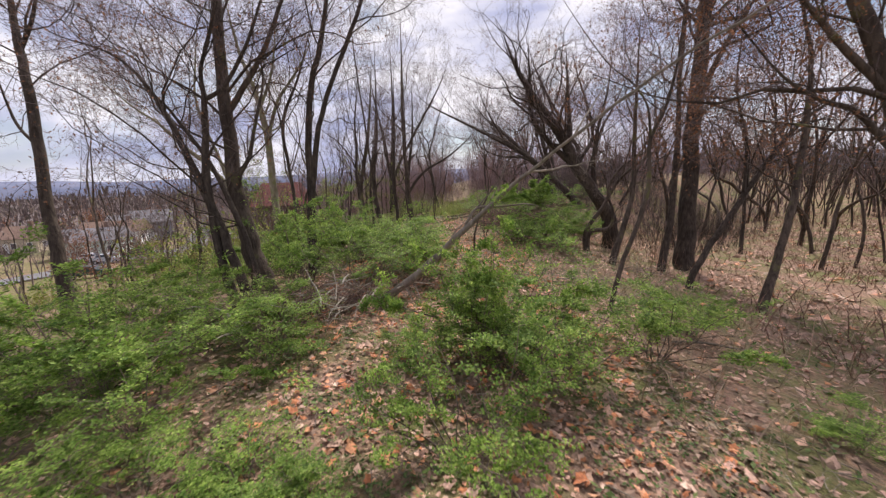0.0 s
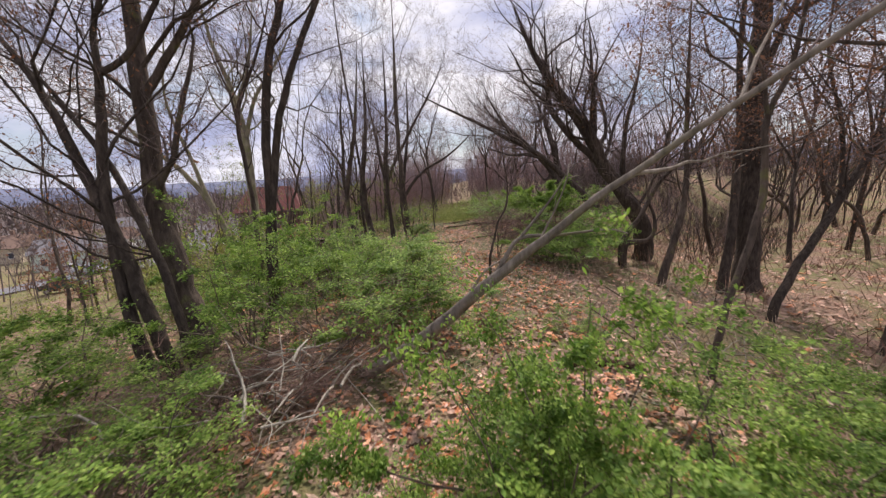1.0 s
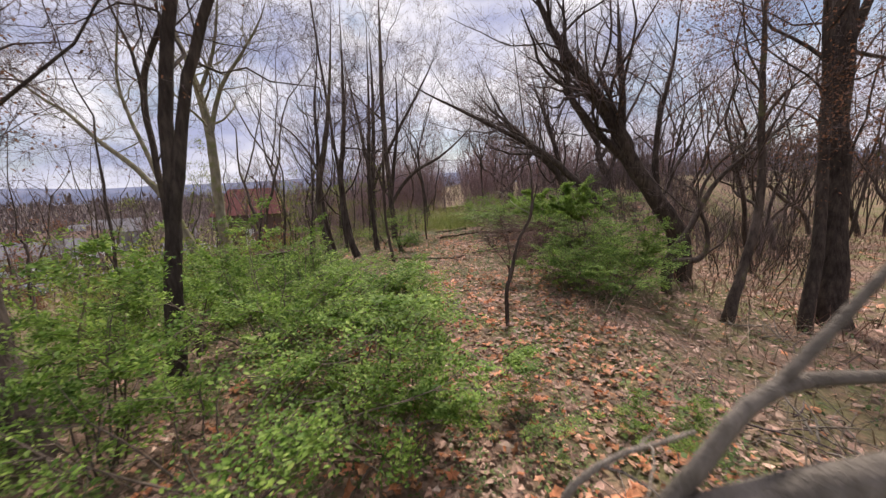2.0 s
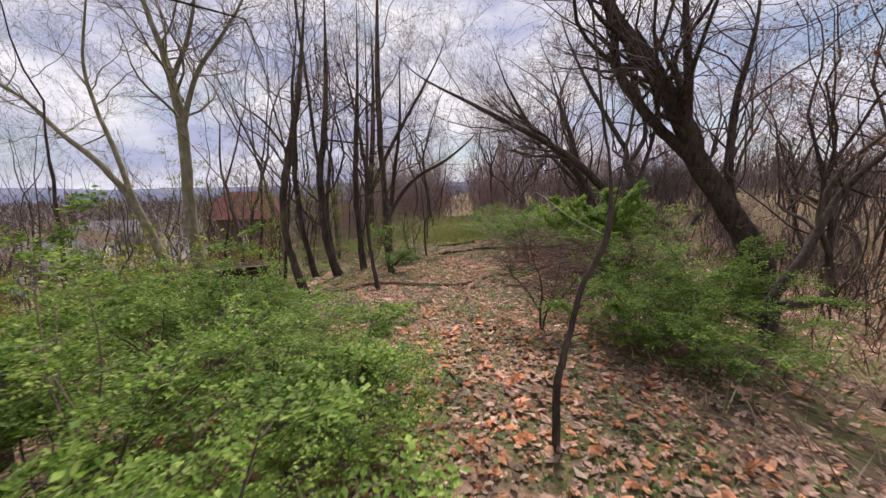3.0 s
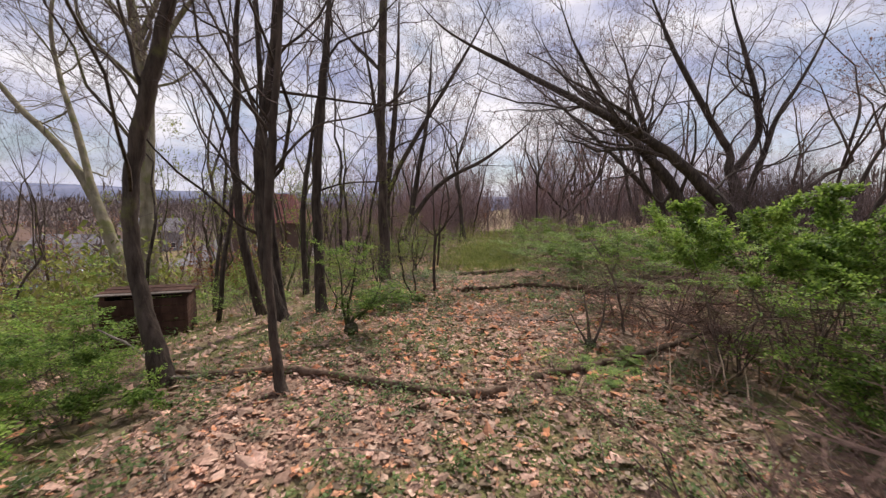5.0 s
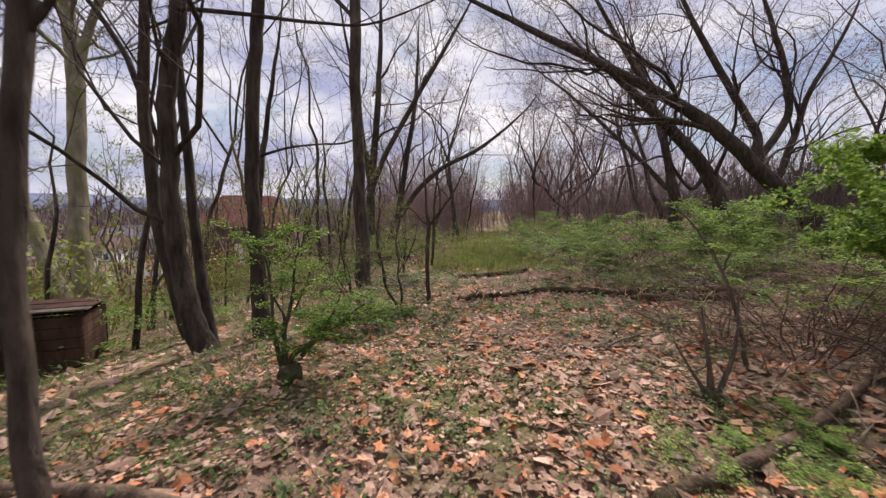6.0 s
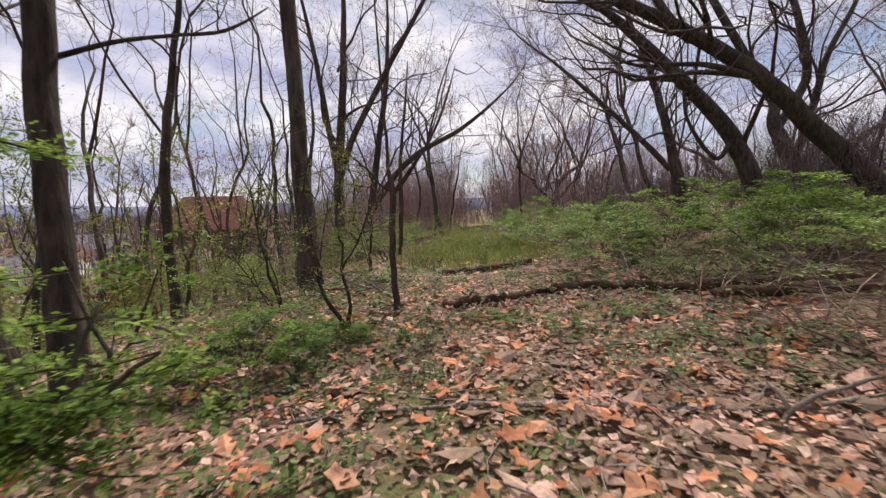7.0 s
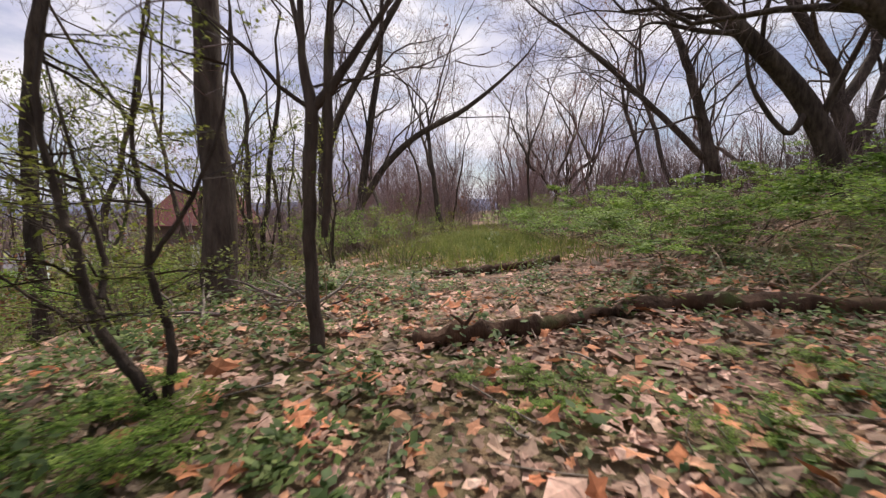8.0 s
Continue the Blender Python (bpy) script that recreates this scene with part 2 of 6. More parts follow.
M_LOG = bark("brown_log_bark", (0.055, 0.038, 0.027), (0.27, 0.185, 0.13))
M_STEM = bark("bush_stem_bark", (0.10, 0.075, 0.058), (0.27, 0.21, 0.165))
M_BROWN = bark("reddish_brown_twig_bark", (0.085, 0.05, 0.04), (0.24, 0.155, 0.125))
M_BRUSH = leafy("dry_reddish_brush", [(0.0, (0.15, 0.085, 0.065)), (0.6, (0.27, 0.16, 0.12)), (1.0, (0.40, 0.27, 0.20))], 0.85, 0.0)
M_PINK = bark("pinkish_twigs", (0.25, 0.165, 0.16), (0.47, 0.34, 0.33))
M_PURPLE = bark("purple_brown_twigs", (0.18, 0.125, 0.125), (0.40, 0.30, 0.295))
M_OCHRE = bark("ochre_twigs", (0.17, 0.12, 0.06), (0.34, 0.26, 0.14))


# ---- the lie of the land ----
def smooth(a, b, v):
    t = min(1.0, max(0.0, (v - a) / (b - a)))
    return t * t * (3 - 2 * t)


def land(x, y):
    """Height of the ground: a low bank with a path on its crest, falling to a valley on one side and to a wood on the other."""
    z = -0.32 + 0.5 * smooth(4.0, 15.0, y) - 0.12 * smooth(23.0, 34.0, y) - 0.5 * smooth(25.0, 46.0, y)
    xc = x - 0.062 * max(0.0, y - 20)
    left = max(0.0, -xc - 1.2)
    z -= 9.3 * (1 - math.exp(-((left / 27.6) ** 1.15)))
    right, up = max(0.0, xc - 0.6), smooth(0.0, 8.0, y - 11.0 - x)
    z += up * (0.8 * (1 - math.exp(-right * 0.1)) + 1.0 * smooth(3.0, 13.0, xc))
    z -= (1 - up) * 1.3 * (1 - math.exp(-max(0.0, x - 3.2) * 0.15))
    early = max(1 - smooth(9.5, 14.5, y), (1 - up) * smooth(3.0, 7.0, x))
    z += early * (0.22 - 0.076 * min(18.0, max(-12.0, x))) * smooth(-30.0, -14.0, x)
    z += 0.07 * noise.noise((x * 0.55, y * 0.55, 3.1)) + 0.25 * noise.noise((x * 0.09, y * 0.09, 7.7)) * min(1.0, abs(xc) / 8)
    return z


# ---- helpers for meshes ----
def part(name, bm, mat, parent=None, label=""):
    me = bpy.data.meshes.new(name)
    bm.to_mesh(me)
    bm.free()
    me.materials.append(mat)
    ob = new(name, me)
    ob.parent = parent
    return tagged(ob, label)


def part_of(name, verts, faces, mat, parent=None, label="", soft=True):
    me = bpy.data.meshes.new(name)
    me.from_pydata(verts, [], faces)
    me.materials.append(mat)
    if soft:
        me.shade_smooth()
    ob = new(name, me)
    ob.parent = parent
    return tagged(ob, label)


def empty_at(name, x, y, z, label, category, group="", turn=0.0):
    ob = new(name)
    ob.matrix_basis = pose(x, y, z, 0, 0, turn)
    return tagged(ob, label, category, group)


class Tubes:
    """Gathers tapering tubes into one mesh."""

    def __init__(self):
        self.v, self.f = [], []

    def add(self, pts, radii, sides, pointed=False):
        pts = [Vector(p) for p in pts]
        n = len(pts)
        first = len(self.v)
        d = (pts[1] - pts[0]).normalized()
        side = d.orthogonal().normalized()
        for i, p in enumerate(pts[:-1] if pointed else pts):
            t = (pts[min(i + 1, n - 1)] - pts[max(i - 1, 0)])
            if t.length > 1e-6:
                t.normalize()
                side = side - t * side.dot(t)
                side = side.normalized() if side.length > 1e-4 else t.orthogonal().normalized()
                d = t
            up = d.cross(side)
            for k in range(sides):
                a = 2 * math.pi * k / sides
                q = p + (side * math.cos(a) + up * math.sin(a)) * radii[i]
                self.v.append((q.x, q.y, q.z))
        for i in range(n - 2 if pointed else n - 1):
            for k in range(sides):
                a, b = first + i * sides + k, first + i * sides + (k + 1) % sides
                self.f.append((a, b, b + sides, a + sides))
        if pointed:
            apex, ring = len(self.v), first + (n - 2) * sides
            self.v.append(tuple(pts[-1]))
            self.f += [(ring + k, ring + (k + 1) % sides, apex) for k in range(sides)]
        else:
            self.f.append(tuple(first + (n - 1) * sides + k for k in range(sides)))
        return self

    def sliver(self, pts, radii):
        """A twig too thin to show its roundness: a narrow blade that ends in a point."""
        way = pts[-1] - pts[0]
        side = way.orthogonal().normalized()
        n, first = len(pts), len(self.v)
        for p, r in zip(pts[:-1], radii):
            a, b = p - side * r * 1.15, p + side * r * 1.15
            self.v += [(a.x, a.y, a.z), (b.x, b.y, b.z)]
        self.v.append(tuple(pts[-1]))
        for i in range(n - 2):
            k = first + 2 * i
            self.f.append((k, k + 1, k + 3, k + 2))
        k = first + 2 * (n - 2)
        self.f.append((k, k + 1, k + 2))


def bend(rng, start, way, length, steps, wander, lift):
    pts, p, d = [Vector(start)], Vector(start), Vector(way).normalized()
    for _ in range(steps):
        d = d + Vector((rng.gauss(0, wander), rng.gauss(0, wander), rng.gauss(0, wander) + lift))
        d.normalize()
        p = p + d * (length / steps)
        pts.append(p.copy())
    return pts


def spline(ctrl, per=4):
    """A smooth way through a few points (x, y, z, radius)."""
    out = []
    c = [ctrl[0], *ctrl, ctrl[-1]]
    for i in range(1, len(c) - 2):
        for s in range(per):
            t = s / per
            out.append([0.5 * (2 * b + (e - a) * t + (2 * a - 5 * b + 4 * e - g) * t * t + (3 * b - a - 3 * e + g) * t ** 3)
                        for a, b, e, g in zip(c[i - 1], c[i], c[i + 1], c[i + 2])])
    out.append(list(ctrl[-1]))
    return [Vector(p[:3]) for p in out], [max(0.003, p[3]) for p in out]


def sprout(rng, wood, twigs, tips, pts, radii, level, last, many, first=0.35, spread=0.75, lift=0.08, reach=0.55, dense=1.0):
    """Side branches along a limb, and theirs in turn, set by the limb's length."""
    total = sum((b - a).length for a, b in zip(pts, pts[1:]))
    for _ in range(max(1, round(many * rng.uniform(0.85, 1.15)))):
        u = first + (1 - first) * rng.random() ** 0.85
        s = u * (len(pts) - 1)
        i = min(int(s), len(pts) - 2)
        p = pts[i].lerp(pts[i + 1], s - i)
        d = (pts[i + 1] - pts[i]).normalized()
        a = rng.uniform(0, 2 * math.pi)
        o = d.orthogonal().normalized()
        o = (o * math.cos(a) + d.cross(o) * math.sin(a))
        way = (d * rng.uniform(0.5, 0.95) + o * rng.uniform(0.55, 1.1) * spread / 0.75)
        r = max((0.008, 0.008, 0.006, 0.0038, 0.0028)[min(level, 4)], min(radii[i] * rng.uniform(0.2, 0.42), 0.07))
        length = max(0.14, min(total * reach * rng.uniform(0.5, 1.1) * (1.15 - 0.45 * u), 4.6 / level))
        if level == 1:
            length = max(length, min(1.2, 0.35 * total))
        steps = (8, 8, 5, 3, 1)[min(level, 4)]
        way_pts = bend(rng, p, way, length, steps, (0.17, 0.25, 0.33, 0.34, 0.0)[min(level, 4)], lift if level < 2 else 0.45 * lift)
        rr = [max(0.0024, r * (1 - 0.8 * k / steps)) for k in range(steps + 1)]
        if level >= 3:
            twigs.sliver(way_pts, rr)
        else:
            (wood if level <= 1 else twigs).add(way_pts, rr, (6, 4, 3)[level], level == 2)
        tips.extend(way_pts[-2:])
        if level < last:
            more = dense * length * (3.4, 3.8, 5.0, 5.0)[min(level, 3)]
            sprout(rng, wood, twigs, tips, way_pts, rr, level + 1, last, max(1, min(more, 16)), 0.15, spread, lift, reach, dense)


def leaf_cloud(rng, spots, count, size, around=0.12, flat=0.5):
    """Many small leaves, each folded along its middle, round the given spots."""
    v, f = [], []
    for _ in range(count):
        c = rng.choice(spots) + Vector((rng.gauss(0, around), rng.gauss(0, around), rng.gauss(0, around * 0.7)))
        s = size * rng.uniform(0.6, 1.3)
        a, tilt = rng.uniform(0, 6.283), rng.gauss(0, flat)
        ax = Vector((math.cos(a), math.sin(a), math.sin(tilt)))
        sd = Vector((-math.sin(a), math.cos(a), rng.gauss(0, flat)))
        k = len(v)
        tip, root = c + ax * s, c - ax * s
        l1, l2 = c + sd * s * 0.45 + Vector((0, 0, s * 0.15)), c - sd * s * 0.48 + Vector((0, 0, s * 0.15))
        v += [tuple(root), tuple(l1), tuple(tip), tuple(l2)]
        f += [(k, k + 1, k + 2), (k, k + 2, k + 3)]
    return v, f

# ---- ground ----
def axis_steps(lo, hi, fine_lo, fine_hi, fine, growth=1.18):
    s = [fine_lo]
    while s[-1] < fine_hi:
        s.append(s[-1] + fine)
    step = fine
    while s[-1] < hi:
        step *= growth
        s.append(s[-1] + step)
    step, low = fine, [fine_lo]
    while low[-1] > lo:
        step *= growth
        low.append(low[-1] - step)
    return low[:0:-1] + s


def build_ground():
    xs = axis_steps(-2500, 2500, -7, 9, 0.16)
    ys = axis_steps(-300, 3500, -1, 30, 0.2)
    v = [(x, y, land(x, y)) for y in ys for x in xs]
    w = len(xs)
    f = [(j * w + i, j * w + i + 1, (j + 1) * w + i + 1, (j + 1) * w + i) for j in range(len(ys) - 1) for i in range(w - 1)]
    return tagged(part_of("ground", v, f, M_GROUND), "leaf-littered woodland ground with patches of green weeds", "ground", kind="structure")


ground = build_ground()


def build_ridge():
    """The wooded ridge across the valley, with the haze of distance painted into its colour."""
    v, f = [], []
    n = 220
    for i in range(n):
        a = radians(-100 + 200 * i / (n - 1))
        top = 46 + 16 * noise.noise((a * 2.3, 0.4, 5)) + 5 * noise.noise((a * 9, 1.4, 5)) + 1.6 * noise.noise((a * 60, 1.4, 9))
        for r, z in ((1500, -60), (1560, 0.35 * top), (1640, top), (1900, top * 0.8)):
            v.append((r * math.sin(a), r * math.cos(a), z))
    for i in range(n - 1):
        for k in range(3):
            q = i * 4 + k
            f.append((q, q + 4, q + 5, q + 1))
    return tagged(part_of("backdrop", v, f, M_RIDGE), "wooded ridge on the horizon, painted hazy blue", "hills", kind="structure")


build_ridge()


# ---- trees ----


def build_tree(label, bark_mat, many, rust, stems, seed, name="tree", category="tree"):
    """A tree from the ways of its stems; boughs and twigs grow from them."""
    rng = random.Random(seed)
    bx, by = stems[0][0][0], stems[0][0][1]
    bz = land(bx, by)
    base = Vector((bx, by, bz))
    root = empty_at(name, bx, by, bz, label, category)
    wood, twigs, tips = Tubes(), Tubes(), []
    for n, ctrl in enumerate(stems):
        ctrl = [tuple(c) for c in ctrl]
        if n == 0:
            c = ctrl[0]
            low = bz - 0.25
            if c[2] > low:
                ctrl.insert(0, (c[0], c[1], low, c[3] * 1.15))
        elif ctrl[0][3] > 0.06 and ctrl[0][2] - bz < 1.6:
            a, c = Vector(ctrl[0][:3]), Vector(ctrl[1][:3])
            d = (a - c) / (c.z - a.z) if c.z > a.z + 0.3 else Vector((0, 0, -1))
            low = a + d * (a.z - bz + 0.35)
            ctrl.insert(0, (low.x, low.y, low.z, ctrl[0][3] * 1.15))
        a, c = Vector(ctrl[-2][:3]), Vector(ctrl[-1][:3])
        c = c + ((c - a).normalized() + Vector((0, 0, 0.4))) * (1.3 if ctrl[0][3] > 0.028 else 0.3)
        ctrl[-1] = (*ctrl[-1][:3], max(ctrl[-1][3], 0.012))
        ctrl.append((c.x, c.y, c.z, 0.004))
        pts, radii = spline(ctrl, 5)
        pts = [p - base for p in pts]
        wob = rng.uniform(0, 50)
        for i in range(1, len(pts)):
            k = 0.35 * radii[i]
            pts[i] = pts[i] + Vector((noise.noise((wob, i * 0.6, 0)), noise.noise((wob, i * 0.6, 9)), 0)) * k
        wood.add(pts, radii, 12 if n == 0 else 9)
        total = sum((b - a).length for a, b in zip(pts, pts[1:]))
        if many:
            sprout(rng, wood, twigs, tips, pts, radii, 1, 4, 1.15 * many * min(1.3, 0.2 + total / 7.5), 0.34 if n == 0 else 0.2, 0.75, 0.07, 0.5, 0.8)
    part_of("trunk", wood.v, wood.f, bark_mat, root)
    if twigs.v:
        part_of("crown", twigs.v, twigs.f, M_TWIG, root, "bare twigs")
    if rust:
        v, f = leaf_cloud(rng, [t for t in tips if t.z > 1.5], 4200 * rust, 0.024, 0.14, 0.8)
        part_of("foliage", v, f, M_RUST, root, "withered rust-brown leaves", False)
    return root


FEET = []


def plant(label, bark_mat, many, rust, *stems):
    FEET.append((stems[0][0][0], stems[0][0][1]))
    build_tree(label, bark_mat, many, rust, stems, 99 + len(FEET))


plant("thick grey-brown oak leaning over the slope", M_BARK, 13, 1,
      [(-4.12, 9.26, -0.46, 0.336), (-4.4, 9.4, 0.35, 0.258), (-4.66, 9.55, 1.26, 0.215), (-4.94, 9.79, 2.66, 0.18), (-5.11, 10.1, 4.47, 0.155), (-5.21, 10.36, 5.97, 0.138), (-5.27, 10.74, 8.17, 0.115), (-5.35, 11.16, 10.56, 0.071), (-5.41, 11.46, 12.36, 0.028)],
      [(-5.06, 10.07, 4.27, 0.082), (-4.35, 10.25, 5.33, 0.065), (-3.79, 10.45, 6.5, 0.052), (-3.2, 10.75, 8.27, 0.029)])
plant("dark several-stemmed tree on the slope", M_DARK, 14, 3,
      [(-4.54, 8.44, -0.35, 0.119), (-4.96, 8.71, 1.18, 0.089), (-5.15, 8.97, 2.69, 0.081), (-5.15, 9.17, 3.83, 0.074), (-5.16, 9.29, 4.54, 0.056), (-5.2, 9.39, 5.16, 0.043), (-4.94, 9.56, 6.11, 0.037), (-4.67, 9.86, 7.86, 0.022)],
      [(-5.15, 9.28, 4.45, 0.056), (-4.7, 9.31, 4.7, 0.048), (-4.33, 9.42, 5.29, 0.042), (-4.0, 9.54, 5.98, 0.036), (-3.53, 9.79, 7.46, 0.017)],
      [(-4.59, 8.65, 0.74, 0.11), (-5.11, 8.89, 2.11, 0.098), (-5.66, 9.1, 3.31, 0.075), (-6.1, 9.26, 4.19, 0.057), (-6.71, 9.41, 5.08, 0.036), (-7.44, 9.51, 5.65, 0.024), (-8.72, 9.59, 6.14, 0.012)],
      [(-4.08, 8.69, 0.2, 0.078), (-4.42, 8.89, 1.39, 0.068), (-5.08, 9.15, 2.87, 0.052), (-5.64, 9.29, 3.7, 0.04), (-6.33, 9.44, 4.55, 0.026), (-7.39, 9.56, 5.23, 0.013)])
plant("slender tree forking into two tall stems", M_DARK, 7, 0,
      [(-3.46, 10.62, 0.11, 0.131), (-3.44, 11.01, 2.35, 0.1), (-3.45, 11.31, 4.11, 0.09), (-3.26, 11.55, 5.51, 0.081), (-3.01, 11.71, 6.43, 0.071), (-2.74, 12.01, 8.19, 0.051), (-2.54, 12.37, 10.29, 0.026)],
      [(-3.41, 10.96, 2.11, 0.09), (-3.21, 11.25, 3.74, 0.076), (-2.8, 11.48, 5.13, 0.066), (-2.26, 11.7, 6.4, 0.062), (-1.72, 11.94, 7.78, 0.048), (-1.14, 12.26, 9.63, 0.021)])
plant("pale-barked sycamore with spreading limbs", M_PALE, 17, 0,
      [(-10.64, 26.49, -1.9, 0.31), (-11.24, 26.85, 1.05, 0.248), (-11.49, 27.38, 5.23, 0.227), (-11.94, 27.68, 7.69, 0.187), (-12.44, 27.89, 9.41, 0.138), (-13.06, 28.09, 11.14, 0.109), (-13.69, 28.42, 13.84, 0.053)],
      [(-11.49, 27.43, 5.6, 0.133), (-10.83, 27.74, 7.94, 0.106), (-9.84, 27.95, 9.41, 0.079), (-8.73, 28.2, 11.13, 0.051)],
      [(-11.94, 27.68, 7.69, 0.112), (-11.08, 27.98, 9.9, 0.086), (-10.71, 28.31, 12.36, 0.048)])
plant("pale sycamore leaning far to one side", M_PALE, 16, 0,
      [(-12.94, 27.84, -1.97, 0.283), (-13.69, 28.02, -0.37, 0.238), (-14.69, 28.27, 1.76, 0.193), (-16.3, 28.5, 3.89, 0.148), (-18.31, 28.67, 5.62, 0.114), (-19.92, 28.83, 7.22, 0.084), (-21.27, 28.91, 8.15, 0.065), (-23.41, 29.09, 10.02, 0.031)],
      [(-14.69, 28.27, 1.76, 0.145), (-15.63, 28.58, 4.42, 0.123), (-16.57, 28.86, 6.82, 0.092), (-17.11, 29.12, 8.95, 0.073), (-16.98, 29.39, 11.07, 0.055), (-16.72, 29.7, 13.47, 0.028)])
plant("straight dark tree beside the path", M_BARK, 6, 0,
      [(-3.05, 17.92, -0.06, 0.13), (-3.23, 17.96, 0.52, 0.097), (-3.41, 18.02, 1.18, 0.085), (-3.48, 18.08, 1.89, 0.084), (-3.43, 18.17, 2.66, 0.088), (-3.3, 18.24, 3.27, 0.09), (-3.18, 18.32, 3.88, 0.082), (-3.02, 18.43, 4.85, 0.063), (-2.86, 18.61, 6.44, 0.029)])
plant("slim tree on the edge of the slope", M_DARK, 5, 0,
      [(-2.9, 20.69, -0.5, 0.096), (-3.21, 20.87, 1.25, 0.064), (-3.51, 21.12, 3.63, 0.054), (-3.73, 21.34, 5.74, 0.047), (-3.9, 21.49, 7.14, 0.043), (-4.12, 21.73, 9.38, 0.030), (-4.24, 21.97, 11.63, 0.013)])
plant("thin young tree at the path's edge", M_BARK, 7, 0,
      [(-1.1, 17.12, 0.11, 0.064), (-1.18, 17.15, 0.53, 0.046), (-1.29, 17.24, 1.24, 0.04), (-1.33, 17.33, 2.0, 0.043), (-1.32, 17.39, 2.37, 0.044), (-1.31, 17.44, 2.83, 0.036), (-1.29, 17.49, 3.28, 0.03), (-1.27, 17.55, 3.88, 0.023), (-1.26, 17.65, 4.86, 0.009)],
      [(-1.33, 17.38, 2.28, 0.024), (-1.45, 17.42, 2.71, 0.02), (-1.57, 17.44, 3.05, 0.017), (-1.77, 17.48, 3.57, 0.011), (-2.02, 17.54, 4.36, 0.005)],
      [(-1.31, 17.38, 2.24, 0.021), (-1.13, 17.42, 2.49, 0.014), (-0.88, 17.47, 2.72, 0.011), (-0.54, 17.5, 2.8, 0.008), (-0.24, 17.54, 2.92, 0.005)])
plant("twin-stemmed dark tree at the top of the slope", M_DARK, 5, 0,
      [(-2.78, 20.4, -0.3, 0.17), (-3.02, 20.45, 0.3, 0.125), (-3.2, 20.5, 1.05, 0.112), (-3.28, 20.55, 2.05, 0.105), (-3.28, 20.6, 3.04, 0.1), (-3.12, 20.65, 4.0, 0.092), (-3.0, 20.75, 5.5, 0.07), (-2.95, 20.9, 7.4, 0.03)],
      [(-3.15, 20.6, 3.95, 0.03), (-2.3, 20.5, 3.82, 0.024), (-1.37, 20.5, 3.7, 0.018), (-0.6, 20.5, 3.7, 0.01)])
plant("dark crooked tree behind the old box", M_DARK, 6, 0,
      [(-3.95, 21.65, -0.55, 0.12), (-4.1, 21.55, 0.4, 0.095), (-4.25, 21.5, 1.3, 0.088), (-4.32, 21.5, 2.2, 0.085), (-4.37, 21.5, 3.0, 0.08), (-4.28, 21.5, 4.2, 0.07), (-4.3, 21.6, 5.6, 0.05), (-4.1, 21.7, 7.2, 0.02)],
      [(-4.35, 21.5, 3.1, 0.05), (-4.7, 21.55, 3.9, 0.04), (-5.3, 21.6, 4.7, 0.03), (-6.2, 21.7, 5.4, 0.014)])
plant("straight dark tree with a smooth trunk", M_DARK, 5, 0,
      [(-2.06, 20.34, -0.06, 0.119), (-2.13, 20.42, 0.83, 0.088), (-2.22, 20.53, 2.05, 0.082), (-2.21, 20.64, 3.14, 0.079), (-2.17, 20.74, 4.08, 0.074), (-2.1, 20.85, 5.24, 0.051), (-2.06, 21.01, 6.79, 0.023)],
      [(-2.2, 20.6, 2.2, 0.02), (-1.85, 20.7, 2.33, 0.015), (-1.48, 20.75, 2.38, 0.012), (-1.13, 20.75, 2.4, 0.008)])
plant("tall grey tree with a straight bare trunk", M_BARK, 6, 0,
      [(-1.65, 23.45, 0.01, 0.163), (-1.78, 23.64, 1.98, 0.116), (-1.89, 23.85, 4.15, 0.11), (-1.93, 24.09, 6.45, 0.105), (-1.9, 24.3, 8.49, 0.07), (-1.87, 24.52, 10.54, 0.029)])
plant("dark many-stemmed tree standing farther along the path", M_DARK, 9, 0,
      [(-4.06, 33.2, -1.0, 0.26), (-4.02, 33.3, 1.0, 0.2), (-4.0, 33.4, 2.85, 0.18), (-3.8, 33.5, 4.99, 0.15), (-3.68, 33.6, 7.08, 0.125), (-3.6, 33.7, 9.1, 0.09), (-3.6, 33.8, 11.3, 0.04)],
      [(-3.95, 33.0, 2.2, 0.12), (-3.3, 32.7, 3.7, 0.115), (-1.95, 32.6, 6.07, 0.1), (-0.47, 32.5, 8.5, 0.07), (0.5, 32.4, 10.2, 0.03)],
      [(-4.0, 33.3, 2.6, 0.12), (-4.25, 33.2, 4.3, 0.11), (-4.55, 33.1, 6.6, 0.09), (-4.9, 33.0, 8.6, 0.06), (-5.2, 33.0, 10.4, 0.03)])
plant("crooked slim tree on the slope", M_DARK, 6, 0,
      [(-3.97, 23.96, -0.76, 0.103), (-4.09, 24.07, 0.4, 0.074), (-4.17, 24.19, 1.64, 0.074), (-4.12, 24.28, 2.53, 0.067), (-4.02, 24.38, 3.51, 0.051), (-3.88, 24.49, 4.57, 0.041), (-3.75, 24.6, 5.64, 0.021)])
